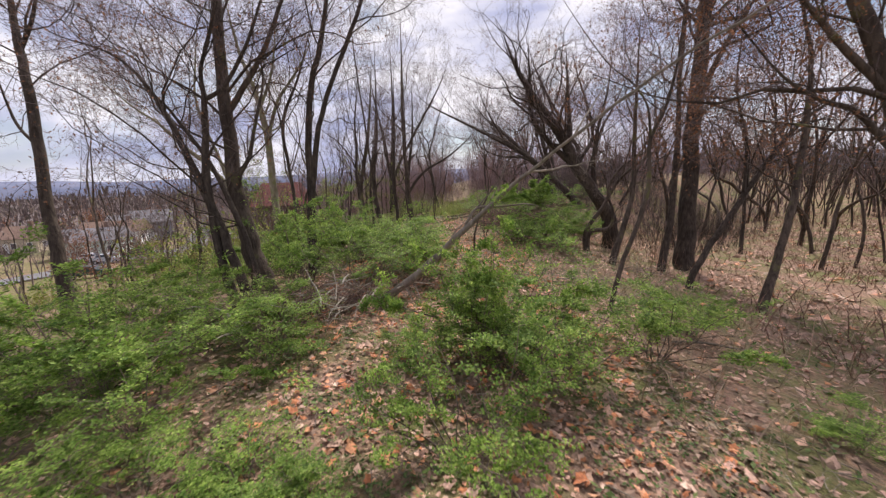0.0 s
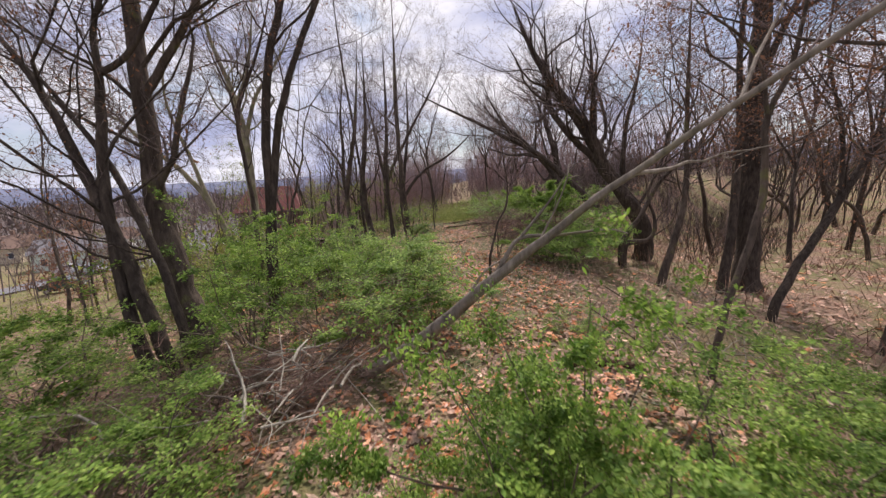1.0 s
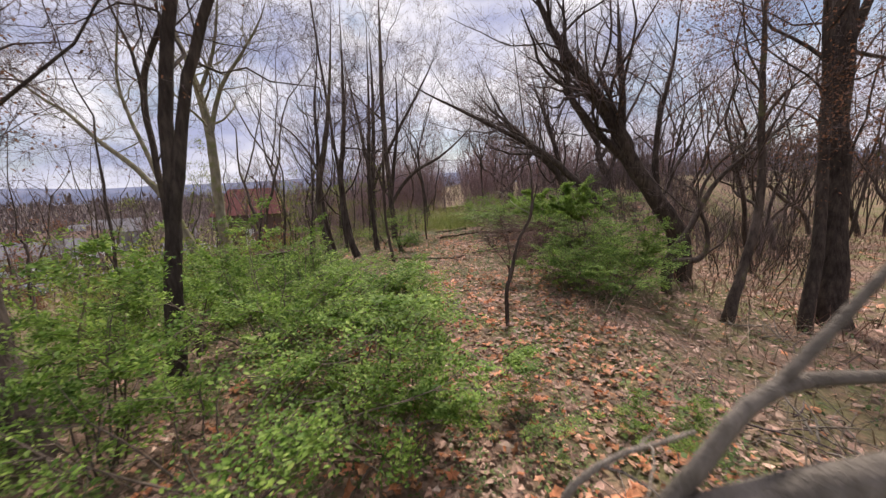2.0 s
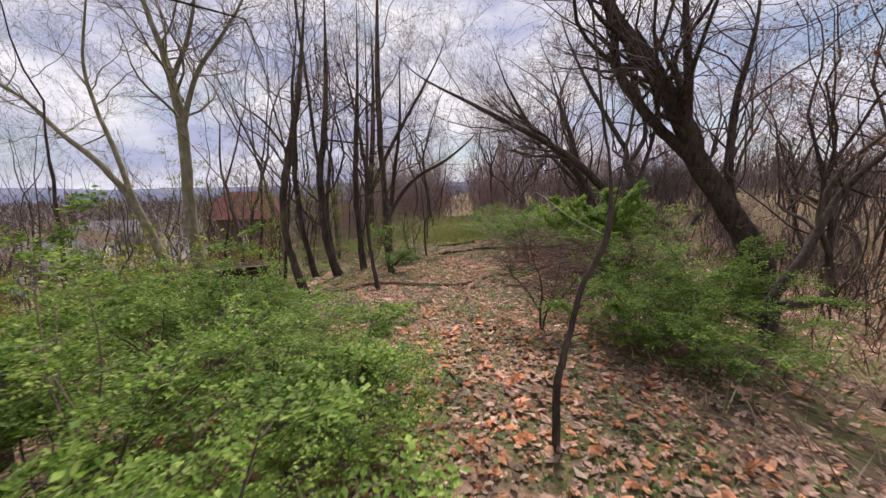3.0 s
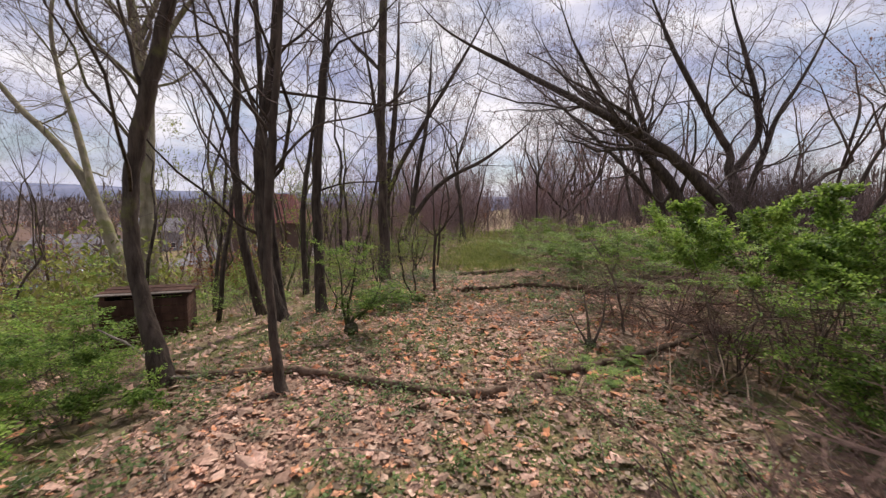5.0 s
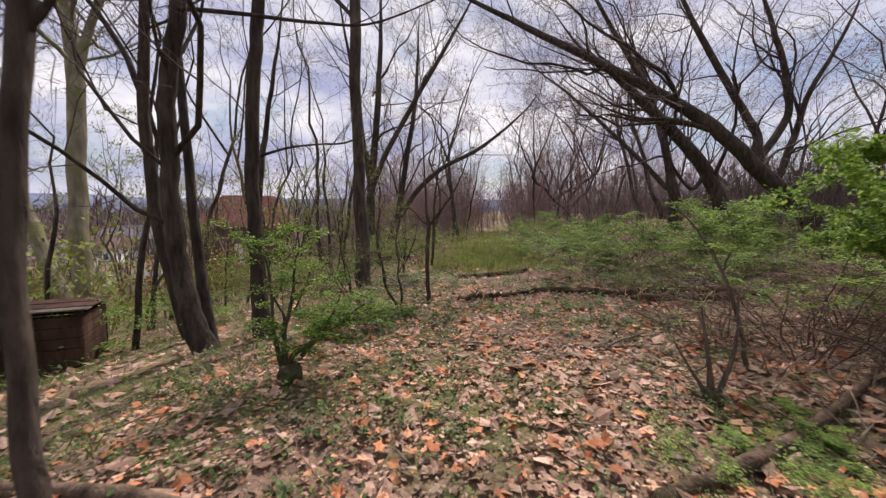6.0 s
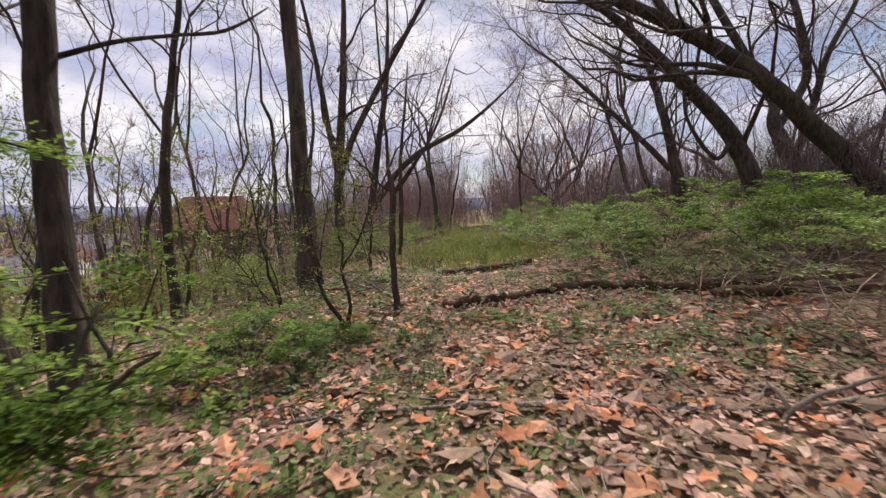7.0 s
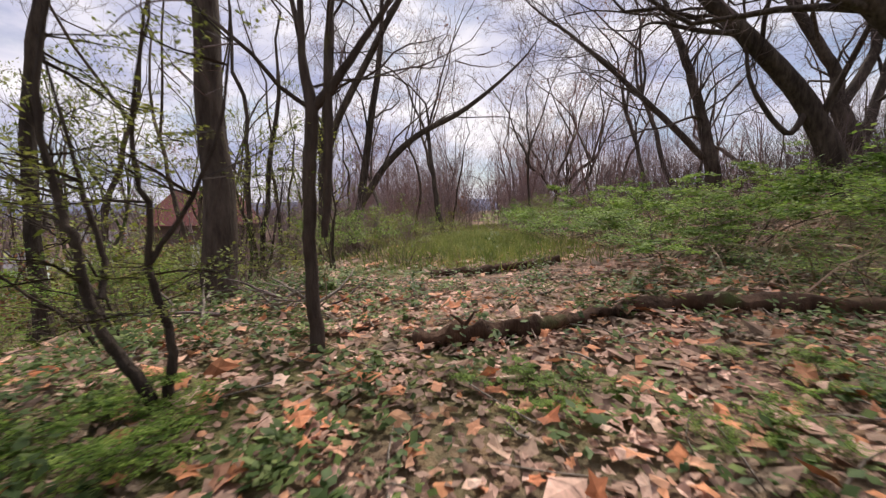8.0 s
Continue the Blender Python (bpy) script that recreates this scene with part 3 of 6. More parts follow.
plant("slim grey forked tree beside the brush pile", M_BARK, 8, 0,
      [(-0.2, 21.8, 0.23, 0.035), (-0.23, 21.84, 0.66, 0.03), (-0.23, 21.88, 1.06, 0.032), (-0.22, 21.91, 1.36, 0.031), (-0.26, 21.93, 1.57, 0.02), (-0.27, 21.96, 1.87, 0.015), (-0.3, 21.99, 2.25, 0.007)],
      [(-0.21, 21.91, 1.35, 0.025), (-0.11, 21.92, 1.47, 0.023), (0.02, 21.95, 1.66, 0.018), (0.16, 21.97, 1.87, 0.013), (0.3, 22.01, 2.19, 0.007)],
      [(-0.16, 21.85, 0.74, 0.017), (-0.14, 21.89, 1.12, 0.023), (-0.14, 21.93, 1.55, 0.02), (-0.12, 21.96, 1.87, 0.014), (-0.08, 22.0, 2.22, 0.006)])
plant("small crooked leafless sapling beside the path", M_DARK, 3, 0,
      [(-1.81, 20.3, 0.05, 0.022), (-1.77, 20.33, 0.28, 0.017), (-1.83, 20.34, 0.41, 0.012), (-1.9, 20.35, 0.53, 0.006)],
      [(-1.77, 20.33, 0.28, 0.012), (-1.67, 20.34, 0.37, 0.01), (-1.61, 20.35, 0.47, 0.005)])
plant("dark tree leaning out at the foot of the slope", M_DARK, 8, 0,
      [(-10.55, 10.51, -2.46, 0.235), (-10.93, 10.94, 0.01, 0.186), (-11.31, 11.28, 1.98, 0.156), (-11.61, 11.73, 4.62, 0.137), (-11.98, 12.08, 6.6, 0.109), (-12.16, 12.28, 7.75, 0.083), (-12.36, 12.67, 10.05, 0.04)],
      [(-11.98, 12.08, 6.6, 0.073), (-11.57, 12.25, 7.56, 0.053), (-11.32, 12.51, 9.03, 0.027)],
      [(-11.5, 11.59, 3.79, 0.048), (-12.14, 11.71, 4.47, 0.041), (-12.6, 11.91, 5.64, 0.025)])
plant("large dark tree on the wood's edge", M_DARK, 24, 5,
      [(9.17, 13.97, -1.41, 0.403), (9.38, 14.32, 0.53, 0.3), (9.76, 14.97, 4.26, 0.263), (10.17, 15.45, 7.04, 0.24), (10.46, 15.82, 9.09, 0.21), (11.02, 16.44, 12.61, 0.124), (11.56, 17.03, 15.95, 0.055)],
      [(9.87, 15.07, 4.81, 0.121), (10.91, 15.42, 6.82, 0.089), (12.14, 15.73, 8.63, 0.06), (13.4, 16.12, 10.81, 0.025)])
plant("dark tree with a low bough over the wood's edge", M_BARK, 18, 5,
      [(7.26, 4.93, -0.37, 0.137), (7.0, 5.26, 1.54, 0.123), (6.74, 5.56, 3.29, 0.116), (6.41, 5.76, 4.4, 0.11), (6.09, 5.92, 5.37, 0.093), (5.75, 6.22, 7.12, 0.043)],
      [(6.68, 5.59, 3.44, 0.063), (6.12, 5.69, 4.02, 0.052), (5.58, 5.79, 4.67, 0.037), (4.96, 5.92, 5.4, 0.017)],
      [(6.87, 5.41, 2.41, 0.053), (6.26, 5.54, 3.14, 0.043), (5.7, 5.57, 3.36, 0.032), (5.07, 5.64, 3.82, 0.017)])
plant("slim leaning tree on the wood's edge", M_DARK, 11, 2,
      [(7.91, 13.3, -1.36, 0.155), (8.36, 13.66, 0.66, 0.118), (8.73, 14.12, 3.31, 0.096), (8.88, 14.52, 5.61, 0.076), (9.22, 14.95, 8.08, 0.055), (9.47, 15.33, 10.19, 0.027)])
plant("dark leaning tree on the woodland floor", M_BARK, 12, 3,
      [(8.72, 9.84, -1.45, 0.14), (9.28, 10.1, -0.02, 0.103), (9.79, 10.39, 1.64, 0.087), (10.18, 10.73, 3.57, 0.074), (10.39, 11.05, 5.37, 0.057), (10.2, 11.32, 6.94, 0.041), (10.23, 11.73, 9.27, 0.021)])
plant("crooked tree leaning low over the woodland floor", M_DARK, 17, 5,
      [(7.82, 11.41, -0.82, 0.102), (8.48, 11.59, 0.21, 0.093), (9.61, 11.87, 1.73, 0.084), (10.58, 12.09, 2.97, 0.07), (11.53, 12.26, 3.91, 0.058), (12.48, 12.37, 4.54, 0.041), (13.74, 12.59, 5.76, 0.022)],
      [(9.52, 11.84, 1.6, 0.053), (9.67, 12.13, 3.24, 0.047), (9.44, 12.42, 4.89, 0.032), (9.67, 12.71, 6.54, 0.021)])
plant("thin crooked tree leaning at the edge of the bank", M_BARK, 7, 0,
      [(3.74, 7.68, -0.5, 0.055), (4.06, 7.92, 0.44, 0.05), (4.5, 8.12, 1.43, 0.048), (4.72, 8.22, 2.19, 0.047), (4.76, 8.33, 3.09, 0.042), (5.09, 8.41, 3.79, 0.035), (5.37, 8.57, 4.70, 0.026), (5.58, 8.79, 5.92, 0.013)],
      [(4.76, 8.31, 3.08, 0.032), (4.70, 8.41, 3.80, 0.023), (4.41, 8.48, 4.28, 0.020), (3.81, 8.58, 4.83, 0.013)])
plant("crooked tree with a trunk bent along the ground", M_BARK, 10, 0,
      [(5.88, 14.97, 0.29, 0.092), (6.49, 15.08, 1.11, 0.073), (7.04, 15.21, 2.03, 0.060), (7.69, 15.29, 2.64, 0.050), (8.55, 15.37, 3.24, 0.038), (9.52, 15.49, 4.15, 0.021)],
      [(5.96, 14.95, 0.2, 0.091), (6.73, 14.96, 0.35, 0.071), (6.93, 15.06, 0.99, 0.050), (6.74, 15.17, 1.73, 0.046), (7.16, 15.28, 2.55, 0.037), (8.13, 15.39, 3.36, 0.026), (8.8, 15.56, 4.59, 0.013)])
plant("grey tree standing in the leaf litter", M_BARK, 12, 2,
      [(6.2, 13.25, -0.57, 0.129), (6.5, 13.38, 0.27, 0.098), (6.81, 13.51, 1.21, 0.087), (7.0, 13.65, 2.07, 0.079), (7.05, 13.84, 3.39, 0.067), (7.14, 14.04, 4.7, 0.057), (7.25, 14.26, 6.19, 0.031)])
plant("massive dark trunk leaning over the path", M_DARK, 18, 0,
      [(7.95, 17.75, 0.3, 0.33), (7.31, 17.75, 1.44, 0.265), (6.35, 17.8, 2.85, 0.25), (5.85, 17.8, 3.9, 0.23), (5.21, 17.85, 4.86, 0.2), (4.51, 17.9, 5.8, 0.17), (3.7, 18.0, 7.2, 0.09)],
      [(6.45, 17.8, 2.7, 0.17), (5.75, 17.85, 3.35, 0.13), (5.2, 17.9, 3.9, 0.12), (4.5, 17.95, 4.85, 0.11), (4.35, 18.0, 5.55, 0.095), (4.3, 18.05, 6.6, 0.06)],
      [(6.0, 17.8, 3.6, 0.12), (6.05, 17.95, 5.0, 0.1), (6.0, 18.1, 6.3, 0.07)],
      [(7.3, 17.8, 1.5, 0.11), (7.2, 18.0, 2.75, 0.1), (7.4, 18.2, 4.25, 0.08), (7.85, 18.4, 5.85, 0.05), (8.1, 18.6, 7.3, 0.02)])
plant("dark tree leaning far out over the path", M_DARK, 10, 0,
      [(9.1, 25.6, 0.6, 0.27), (8.5, 25.65, 1.3, 0.22), (7.88, 25.75, 1.95, 0.19), (6.52, 25.8, 3.25, 0.16), (5.55, 25.85, 4.0, 0.14), (3.7, 26.0, 5.05, 0.105), (1.75, 26.2, 6.1, 0.075), (-0.46, 26.3, 7.3, 0.03)],
      [(6.3, 25.8, 3.45, 0.07), (5.2, 25.75, 3.75, 0.05), (4.3, 25.7, 3.8, 0.035), (3.2, 25.65, 4.2, 0.016)],
      [(4.6, 25.9, 4.55, 0.08), (3.9, 26.0, 5.7, 0.06), (3.2, 26.1, 7.0, 0.03)])
plant("dark tree with upswept limbs", M_DARK, 13, 0,
      [(11.95, 31.64, 2.11, 0.263), (11.25, 31.75, 3.67, 0.202), (11.2, 31.83, 4.53, 0.15), (10.63, 31.89, 5.5, 0.137), (9.22, 32.04, 7.89, 0.112), (8.5, 32.14, 9.29, 0.082), (7.76, 32.25, 10.95, 0.042)],
      [(11.35, 31.76, 3.71, 0.149), (12.32, 31.96, 5.23, 0.13), (12.25, 32.11, 6.77, 0.116), (11.74, 32.25, 8.58, 0.088), (11.1, 32.4, 10.54, 0.045)],
      [(11.98, 31.72, 2.84, 0.131), (12.62, 31.91, 4.53, 0.114), (13.03, 32.07, 5.92, 0.098), (14.0, 32.29, 7.61, 0.068), (14.76, 32.48, 9.15, 0.046), (15.27, 32.64, 10.54, 0.02)])
plant("thick trunk leaning towards the path", M_DARK, 12, 0,
      [(8.27, 27.91, 0.8, 0.318), (7.96, 27.95, 1.32, 0.233), (7.31, 28.07, 2.79, 0.192), (6.51, 28.13, 3.76, 0.167), (5.41, 28.2, 4.87, 0.138), (4.59, 28.25, 5.65, 0.105), (3.61, 28.29, 6.42, 0.046)],
      [(7.25, 28.05, 2.67, 0.067), (6.86, 28.0, 2.29, 0.053), (6.21, 28.07, 3.23, 0.04), (6.11, 28.16, 4.21, 0.028)],
      [(6.11, 28.16, 4.21, 0.06), (5.23, 28.14, 4.28, 0.046), (4.36, 28.12, 4.45, 0.027), (3.81, 28.09, 4.29, 0.014)])
plant("dark tree with a low limb reaching to one side", M_DARK, 16, 0,
      [(9.97, 35.03, 2.07, 0.269), (9.73, 35.14, 3.32, 0.208), (9.49, 35.25, 4.57, 0.177), (9.03, 35.4, 6.24, 0.147), (8.52, 35.52, 7.71, 0.108), (8.01, 35.64, 9.17, 0.051)],
      [(9.62, 35.08, 2.7, 0.128), (8.07, 35.17, 4.28, 0.109), (6.62, 35.26, 5.65, 0.088), (4.96, 35.34, 7.12, 0.064), (3.3, 35.4, 8.39, 0.028)])
plant("slender tree with a branch reaching over the path", M_DARK, 8, 0,
      [(-3.18, 33.46, 0.24, 0.152), (-2.19, 33.72, 2.16, 0.118), (-0.93, 33.93, 3.45, 0.106), (0.85, 34.14, 4.43, 0.082), (2.75, 34.42, 6.03, 0.035)],
      [(-2.93, 33.52, 0.62, 0.152), (-2.47, 33.87, 3.95, 0.118), (-2.13, 34.15, 6.5, 0.094), (-2.04, 34.4, 9.06, 0.047)])
plant("crooked thin sapling standing in the path", M_BARK, 0, 0,
      [(1.22, 11.55, 0.67, 0.032), (1.27, 11.58, 0.91, 0.029), (1.36, 11.62, 1.22, 0.024), (1.45, 11.66, 1.53, 0.022), (1.6, 11.7, 1.77, 0.023), (1.67, 11.73, 1.99, 0.024), (1.69, 11.76, 2.24, 0.016), (1.68, 11.8, 2.57, 0.011), (1.63, 11.84, 2.92, 0.006)],
      [(1.67, 11.73, 2.02, 0.011), (1.74, 11.76, 2.22, 0.008), (1.79, 11.79, 2.47, 0.006), (1.86, 11.83, 2.77, 0.004)])
plant("grey tree leaning on the slope", M_BARK, 8, 0,
      [(-4.03, 12.09, -0.07, 0.076), (-4.36, 12.21, 0.75, 0.056), (-4.45, 12.38, 1.9, 0.052), (-4.59, 12.54, 2.99, 0.051), (-4.74, 12.71, 4.15, 0.052), (-4.57, 12.83, 4.92, 0.048), (-4.25, 12.93, 5.61, 0.037), (-3.86, 13.12, 6.86, 0.016)],
      [(-4.73, 12.7, 4.08, 0.036), (-4.87, 12.8, 4.81, 0.029), (-5.11, 12.9, 5.4, 0.019), (-5.44, 13.03, 6.29, 0.011)])


def build_wood_tree(seed, height, radius, twig_mat, bark_mat, many, bud=None, buds=0, forks=2, lean=0.17, label="", name="tree"):
    """A tree of the far wood: a trunk that divides, with a twiggy crown."""
    rng = random.Random(seed)
    root = empty_at(name, 0, 0, 0, label, "tree")
    wood, twigs, tips = Tubes(), Tubes(), []
    start = [Vector((0, 0, -0.3)), Vector((0, 0, 0.2))]
    way = (rng.gauss(0, lean), rng.gauss(0, lean), 1)
    trunk = start + bend(rng, (0, 0, 0.3), way, height * 0.42, 9, 0.15, 0.03)[1:]
    rr = [radius * (1.35 if i == 0 else 1.0 - 0.4 * i / len(trunk)) for i in range(len(trunk))]
    wood.add(trunk, rr, 6)
    for k in range(forks):
        a = 6.283 * (k + rng.uniform(-0.2, 0.2)) / forks
        o = 0.32 if forks > 1 else 0.05
        limb = bend(rng, trunk[-1 if k == 0 else -2], (math.cos(a) * o, math.sin(a) * o, 1), height * 0.58, 8, 0.2, 0.05)
        lr = [max(0.006, rr[-1] * 0.8 * (1 - 0.88 * i / 8)) for i in range(9)]
        wood.add(limb, lr, 5)
        sprout(rng, wood, twigs, tips, limb, lr, 1, 3, many, 0.12, 0.75, 0.10, 0.5, 0.6)
    sprout(rng, wood, twigs, tips, trunk, rr, 1, 3, many * 0.4, 0.5, 0.8, 0.08, 0.45, 0.55)
    part_of("trunk", wood.v, wood.f, bark_mat, root)
    part_of("crown", twigs.v, twigs.f, twig_mat, root, "bare twiggy crown")
    if buds:
        v, f = leaf_cloud(rng, tips, buds, 0.05, 0.15, 0.9)
        part_of("foliage", v, f, bud, root, "", False)
    return root


def scatter(kinds, count, seed, area, keep, scale=(0.8, 1.2), gap=1.2, group=""):
    """Sets copies of the given trees into an area (x0, x1, y0, y1) wherever keep(x, y) allows."""
    rng, done, tries = random.Random(seed), [], 0
    while len(done) < count and tries < count * 60:
        tries += 1
        x, y = rng.uniform(area[0], area[1]), rng.uniform(area[2], area[3])
        if not keep(x, y) or any((x - a) ** 2 + (y - b) ** 2 < gap * gap for a, b in done):
            continue
        done.append((x, y))
        s = rng.uniform(*scale)
        ob = copy_thing(rng.choice(kinds), pose(x, y, land(x, y) - 0.05, rng.gauss(0, 3), rng.gauss(0, 3), rng.uniform(0, 360)))
        ob.scale = (s, s, s * rng.uniform(0.9, 1.15))
        if group:
            ob["group"] = group


def clear(x, y):
    """Off the path, and off the larger trees' feet."""
    mid = 0.4 + 0.062 * max(0.0, y - 20)
    if abs(x - mid) < 2.6 - 1.0 * smooth(26.0, 34.0, y):
        return False
    return all((x - a) ** 2 + (y - b) ** 2 > 1.5 for a, b in FEET)


slim_kinds = [build_wood_tree(11 + i, 12 + i, 0.075 + 0.01 * i, M_TWIG, (M_DARK, M_BARK)[i % 2], 4.2, forks=1 + i % 2, label="slender bare tree in the woods") for i in range(4)]
broad_kinds = [build_wood_tree(31 + i, 13 + 1.5 * i, 0.13 + 0.02 * i, M_TWIG, (M_BARK, M_DARK)[i % 2], 6, M_RUST, (1500, 700, 1200)[i], forks=3, lean=0.2, label="bare spreading tree in the woods") for i in range(3)]
red_kinds = [build_wood_tree(51 + i, 7.5 + i, 0.08, M_TWIG_RED, M_BARK, 5, M_RUST, 400, forks=4, label="reddish tree with opening buds") for i in range(2)]
lime_kinds = [build_wood_tree(61 + i, 8 + i, 0.08, M_TWIG, M_MOSS, 4.6, M_LIME, 900, forks=2, label="young tree with yellow-green spring leaves") for i in range(2)]
for i, ob in enumerate(slim_kinds + broad_kinds + red_kinds + lime_kinds):
    x, y = -28 + 4.5 * i, 96 + 3 * (i % 3)
    ob.matrix_basis = pose(x, y, land(x, y) - 0.05, 0, 0, 40 * i)


def build_thicket(seed, mat, rods, height, spread, bud=None, buds=0, label="", size=0.06):
    """A clump of undergrowth seen from afar: many thin rods leaning apart, with side twigs."""
    rng = random.Random(seed)
    root = empty_at("thicket", 0, 0, 0, label, "thicket")
    t, spots = Tubes(), []
    for _ in range(rods):
        a, q = rng.uniform(0, 6.283), spread * rng.random() ** 0.6
        p = Vector((q * math.cos(a), q * math.sin(a), -0.2))
        h = height * rng.uniform(0.45, 1.0) * (1 - 0.35 * (q / spread) ** 2)
        rod = bend(rng, p, (rng.gauss(0, 0.22), rng.gauss(0, 0.22), 1), h, 4, 0.19, 0.06)
        r = rng.uniform(0.012, 0.03)
        t.add(rod, [r, r * 0.8, r * 0.6, r * 0.4, 0.004], 3, True)
        for _ in range(26):
            i = rng.randrange(1, 4)
            tw = bend(rng, rod[i].lerp(rod[i + 1], rng.random()), (rng.gauss(0, 0.6), rng.gauss(0, 0.6), 0.9), h * rng.uniform(0.12, 0.4), 1, 0, 0)
            t.sliver(tw, [r * 0.17])
            spots += tw[1:]
    part_of("branchwork", t.v, t.f, mat, root)
    if buds:
        v, f = leaf_cloud(rng, spots, buds, size, 0.16, 0.9)
        part_of("foliage", v, f, bud, root, "", False)
    return root


haze_brush = [build_thicket(340 + i, (M_PURPLE, M_TWIG, M_TWIG_RED)[i], 38, 10.0, 3.6, label="stand of thin bare trees far off") for i in range(3)]
purple_brush = [build_thicket(300 + i, M_PURPLE, 38, 5.0, 2.4, label="thicket of purplish bare undergrowth") for i in range(2)]
dark_brush = [build_thicket(310 + i, (M_DARK, M_TWIG)[i], 38, 4.2, 2.2, label="dark tangle of bare undergrowth") for i in range(2)]
pink_brush = [build_thicket(360 + i, M_PINK, 60, 8.5, 2.1, label="stand of pinkish bare trees beside the path") for i in range(2)]
rust_brush = [build_thicket(320 + i, M_TWIG_RED, 30, 6.0, 2.4, M_RUST, 700, "clump of rust-brown trees", 0.13) for i in range(2)]
ochre_brush = [build_thicket(330 + i, M_OCHRE, 24, 4.0, 2.2, M_LIME, 600, "clump of yellow-green shrubs", 0.10) for i in range(2)]
for i, ob in enumerate(haze_brush + purple_brush + dark_brush + pink_brush + rust_brush + ochre_brush):
    x, y = -24 + 6 * i, 104
    ob.matrix_basis = pose(x, y, land(x, y) - 0.05, 0, 0, 40 * i)

# the valley side
scatter(slim_kinds, 30, 1, (-40, -6.5, 14, 62), clear, (0.7, 1.1), 1.6)
scatter(lime_kinds, 10, 2, (-26, -7, 22, 52), clear, (0.6, 1.0), 2.5)
scatter(ochre_brush, 14, 21, (-34, -9, 16, 60), clear, (0.5, 0.9), 2.5)
scatter(purple_brush, 16, 31, (-30, -8, 26, 62), clear, (0.5, 0.9), 2.2)
scatter(ochre_brush, 14, 32, (-22, -7, 10, 48), clear, (0.35, 0.6), 2.0)
# both sides of the path farther on
scatter(ochre_brush, 9, 33, (-9, 0.0, 26, 46), clear, (0.28, 0.42), 1.4)
scatter(ochre_brush, 8, 34, (3.0, 9, 30, 56), clear, (0.28, 0.45), 1.6)
scatter(purple_brush, 12, 35, (-10, 1.0, 28, 50), clear, (0.35, 0.6), 1.5)
scatter(purple_brush, 8, 36, (3.4, 10, 34, 60), clear, (0.4, 0.7), 1.5)
scatter(slim_kinds, 14, 37, (-16, -4.0, 21, 40), clear, (0.5, 0.8), 1.5)
scatter(slim_kinds, 22, 3, (-15, 0.5, 27, 66), clear, (0.75, 1.15), 1.3)
scatter(broad_kinds, 10, 4, (-18, 0.0, 36, 90), clear, (0.8, 1.1), 2.5)
scatter(slim_kinds, 22, 5, (5, 24, 33, 80), clear, (0.8, 1.2), 1.6)
scatter(broad_kinds, 14, 6, (5, 30, 38, 95), clear, (0.85, 1.2), 2.5)
scatter(broad_kinds, 12, 66, (12, 30, 20, 40), clear, (0.65, 0.95), 3.0)
scatter(red_kinds, 3, 7, (6.0, 12, 52, 62), clear, (1.0, 1.4), 1.2)
scatter(broad_kinds, 6, 71, (6.5, 16, 44, 60), clear, (0.8, 1.1), 1.8)
scatter(pink_brush, 5, 38, (4.6, 7.2, 46, 60), clear, (0.75, 1.05), 1.0)
scatter(haze_brush, 9, 39, (-8, 1.6, 50, 72), clear, (0.8, 1.1), 1.8)
scatter(haze_brush, 9, 72, (-12, 0.6, 42, 56), clear, (0.6, 0.85), 1.6)
scatter(pink_brush, 6, 73, (-10, 0.6, 44, 60), clear, (0.7, 1.0), 1.6)
scatter(purple_brush, 16, 14, (-30, -1, 46, 100), clear, (0.9, 1.5), 2.2)
scatter(purple_brush, 14, 15, (6, 40, 44, 100), clear, (0.9, 1.5), 2.2)
scatter(haze_brush, 23, 27, (-34, -1, 48, 110), clear, (0.8, 1.3), 3.0)
scatter(haze_brush, 25, 28, (6, 80, 40, 115), lambda x, y: clear(x, y) and y > 0.5 * x, (0.8, 1.3), 3.0)
scatter(haze_brush, 8, 29, (35, 95, 5, 60), lambda x, y: math.hypot(x, y) > 42, (0.8, 1.2), 3.0)
scatter(rust_brush, 10, 18, (-22, 0, 60, 100), clear, (0.8, 1.2), 2.6)
scatter(purple_brush, 2, 22, (-2, 22, 105, 125), lambda x, y: True, (1.4, 1.9), 1.8)
# the wood on the low side
scatter(slim_kinds, 46, 8, (13, 56, 6, 48), lambda x, y: math.hypot(x, y) > 22 and y < x * 1.35 + 4, (0.7, 1.15), 1.5)
scatter(broad_kinds, 22, 9, (13, 60, 7, 50), lambda x, y: math.hypot(x, y) > 25 and y < x * 1.35 + 4, (0.9, 1.3), 2.5)
scatter(dark_brush, 22, 10, (6.5, 20, 24, 46), lambda x, y: clear(x, y) and y > x + 15, (0.6, 1.0), 1.3)
scatter(dark_brush, 12, 12, (38, 100, 20, 95), lambda x, y: 50 < math.hypot(x, y) < 110, (1.2, 2.0), 2.4)
scatter(dark_brush, 20, 23, (8.5, 24, 17, 34), lambda x, y: clear(x, y) and y > 0.75 * x + 8, (0.6, 1.0), 1.4)
def place_copy(ob, x, y, s):
    ob = copy_thing(ob, pose(x, y, land(x, y) - 0.05, 0, 0, 57 * x))
    ob.scale = (s, s, s)


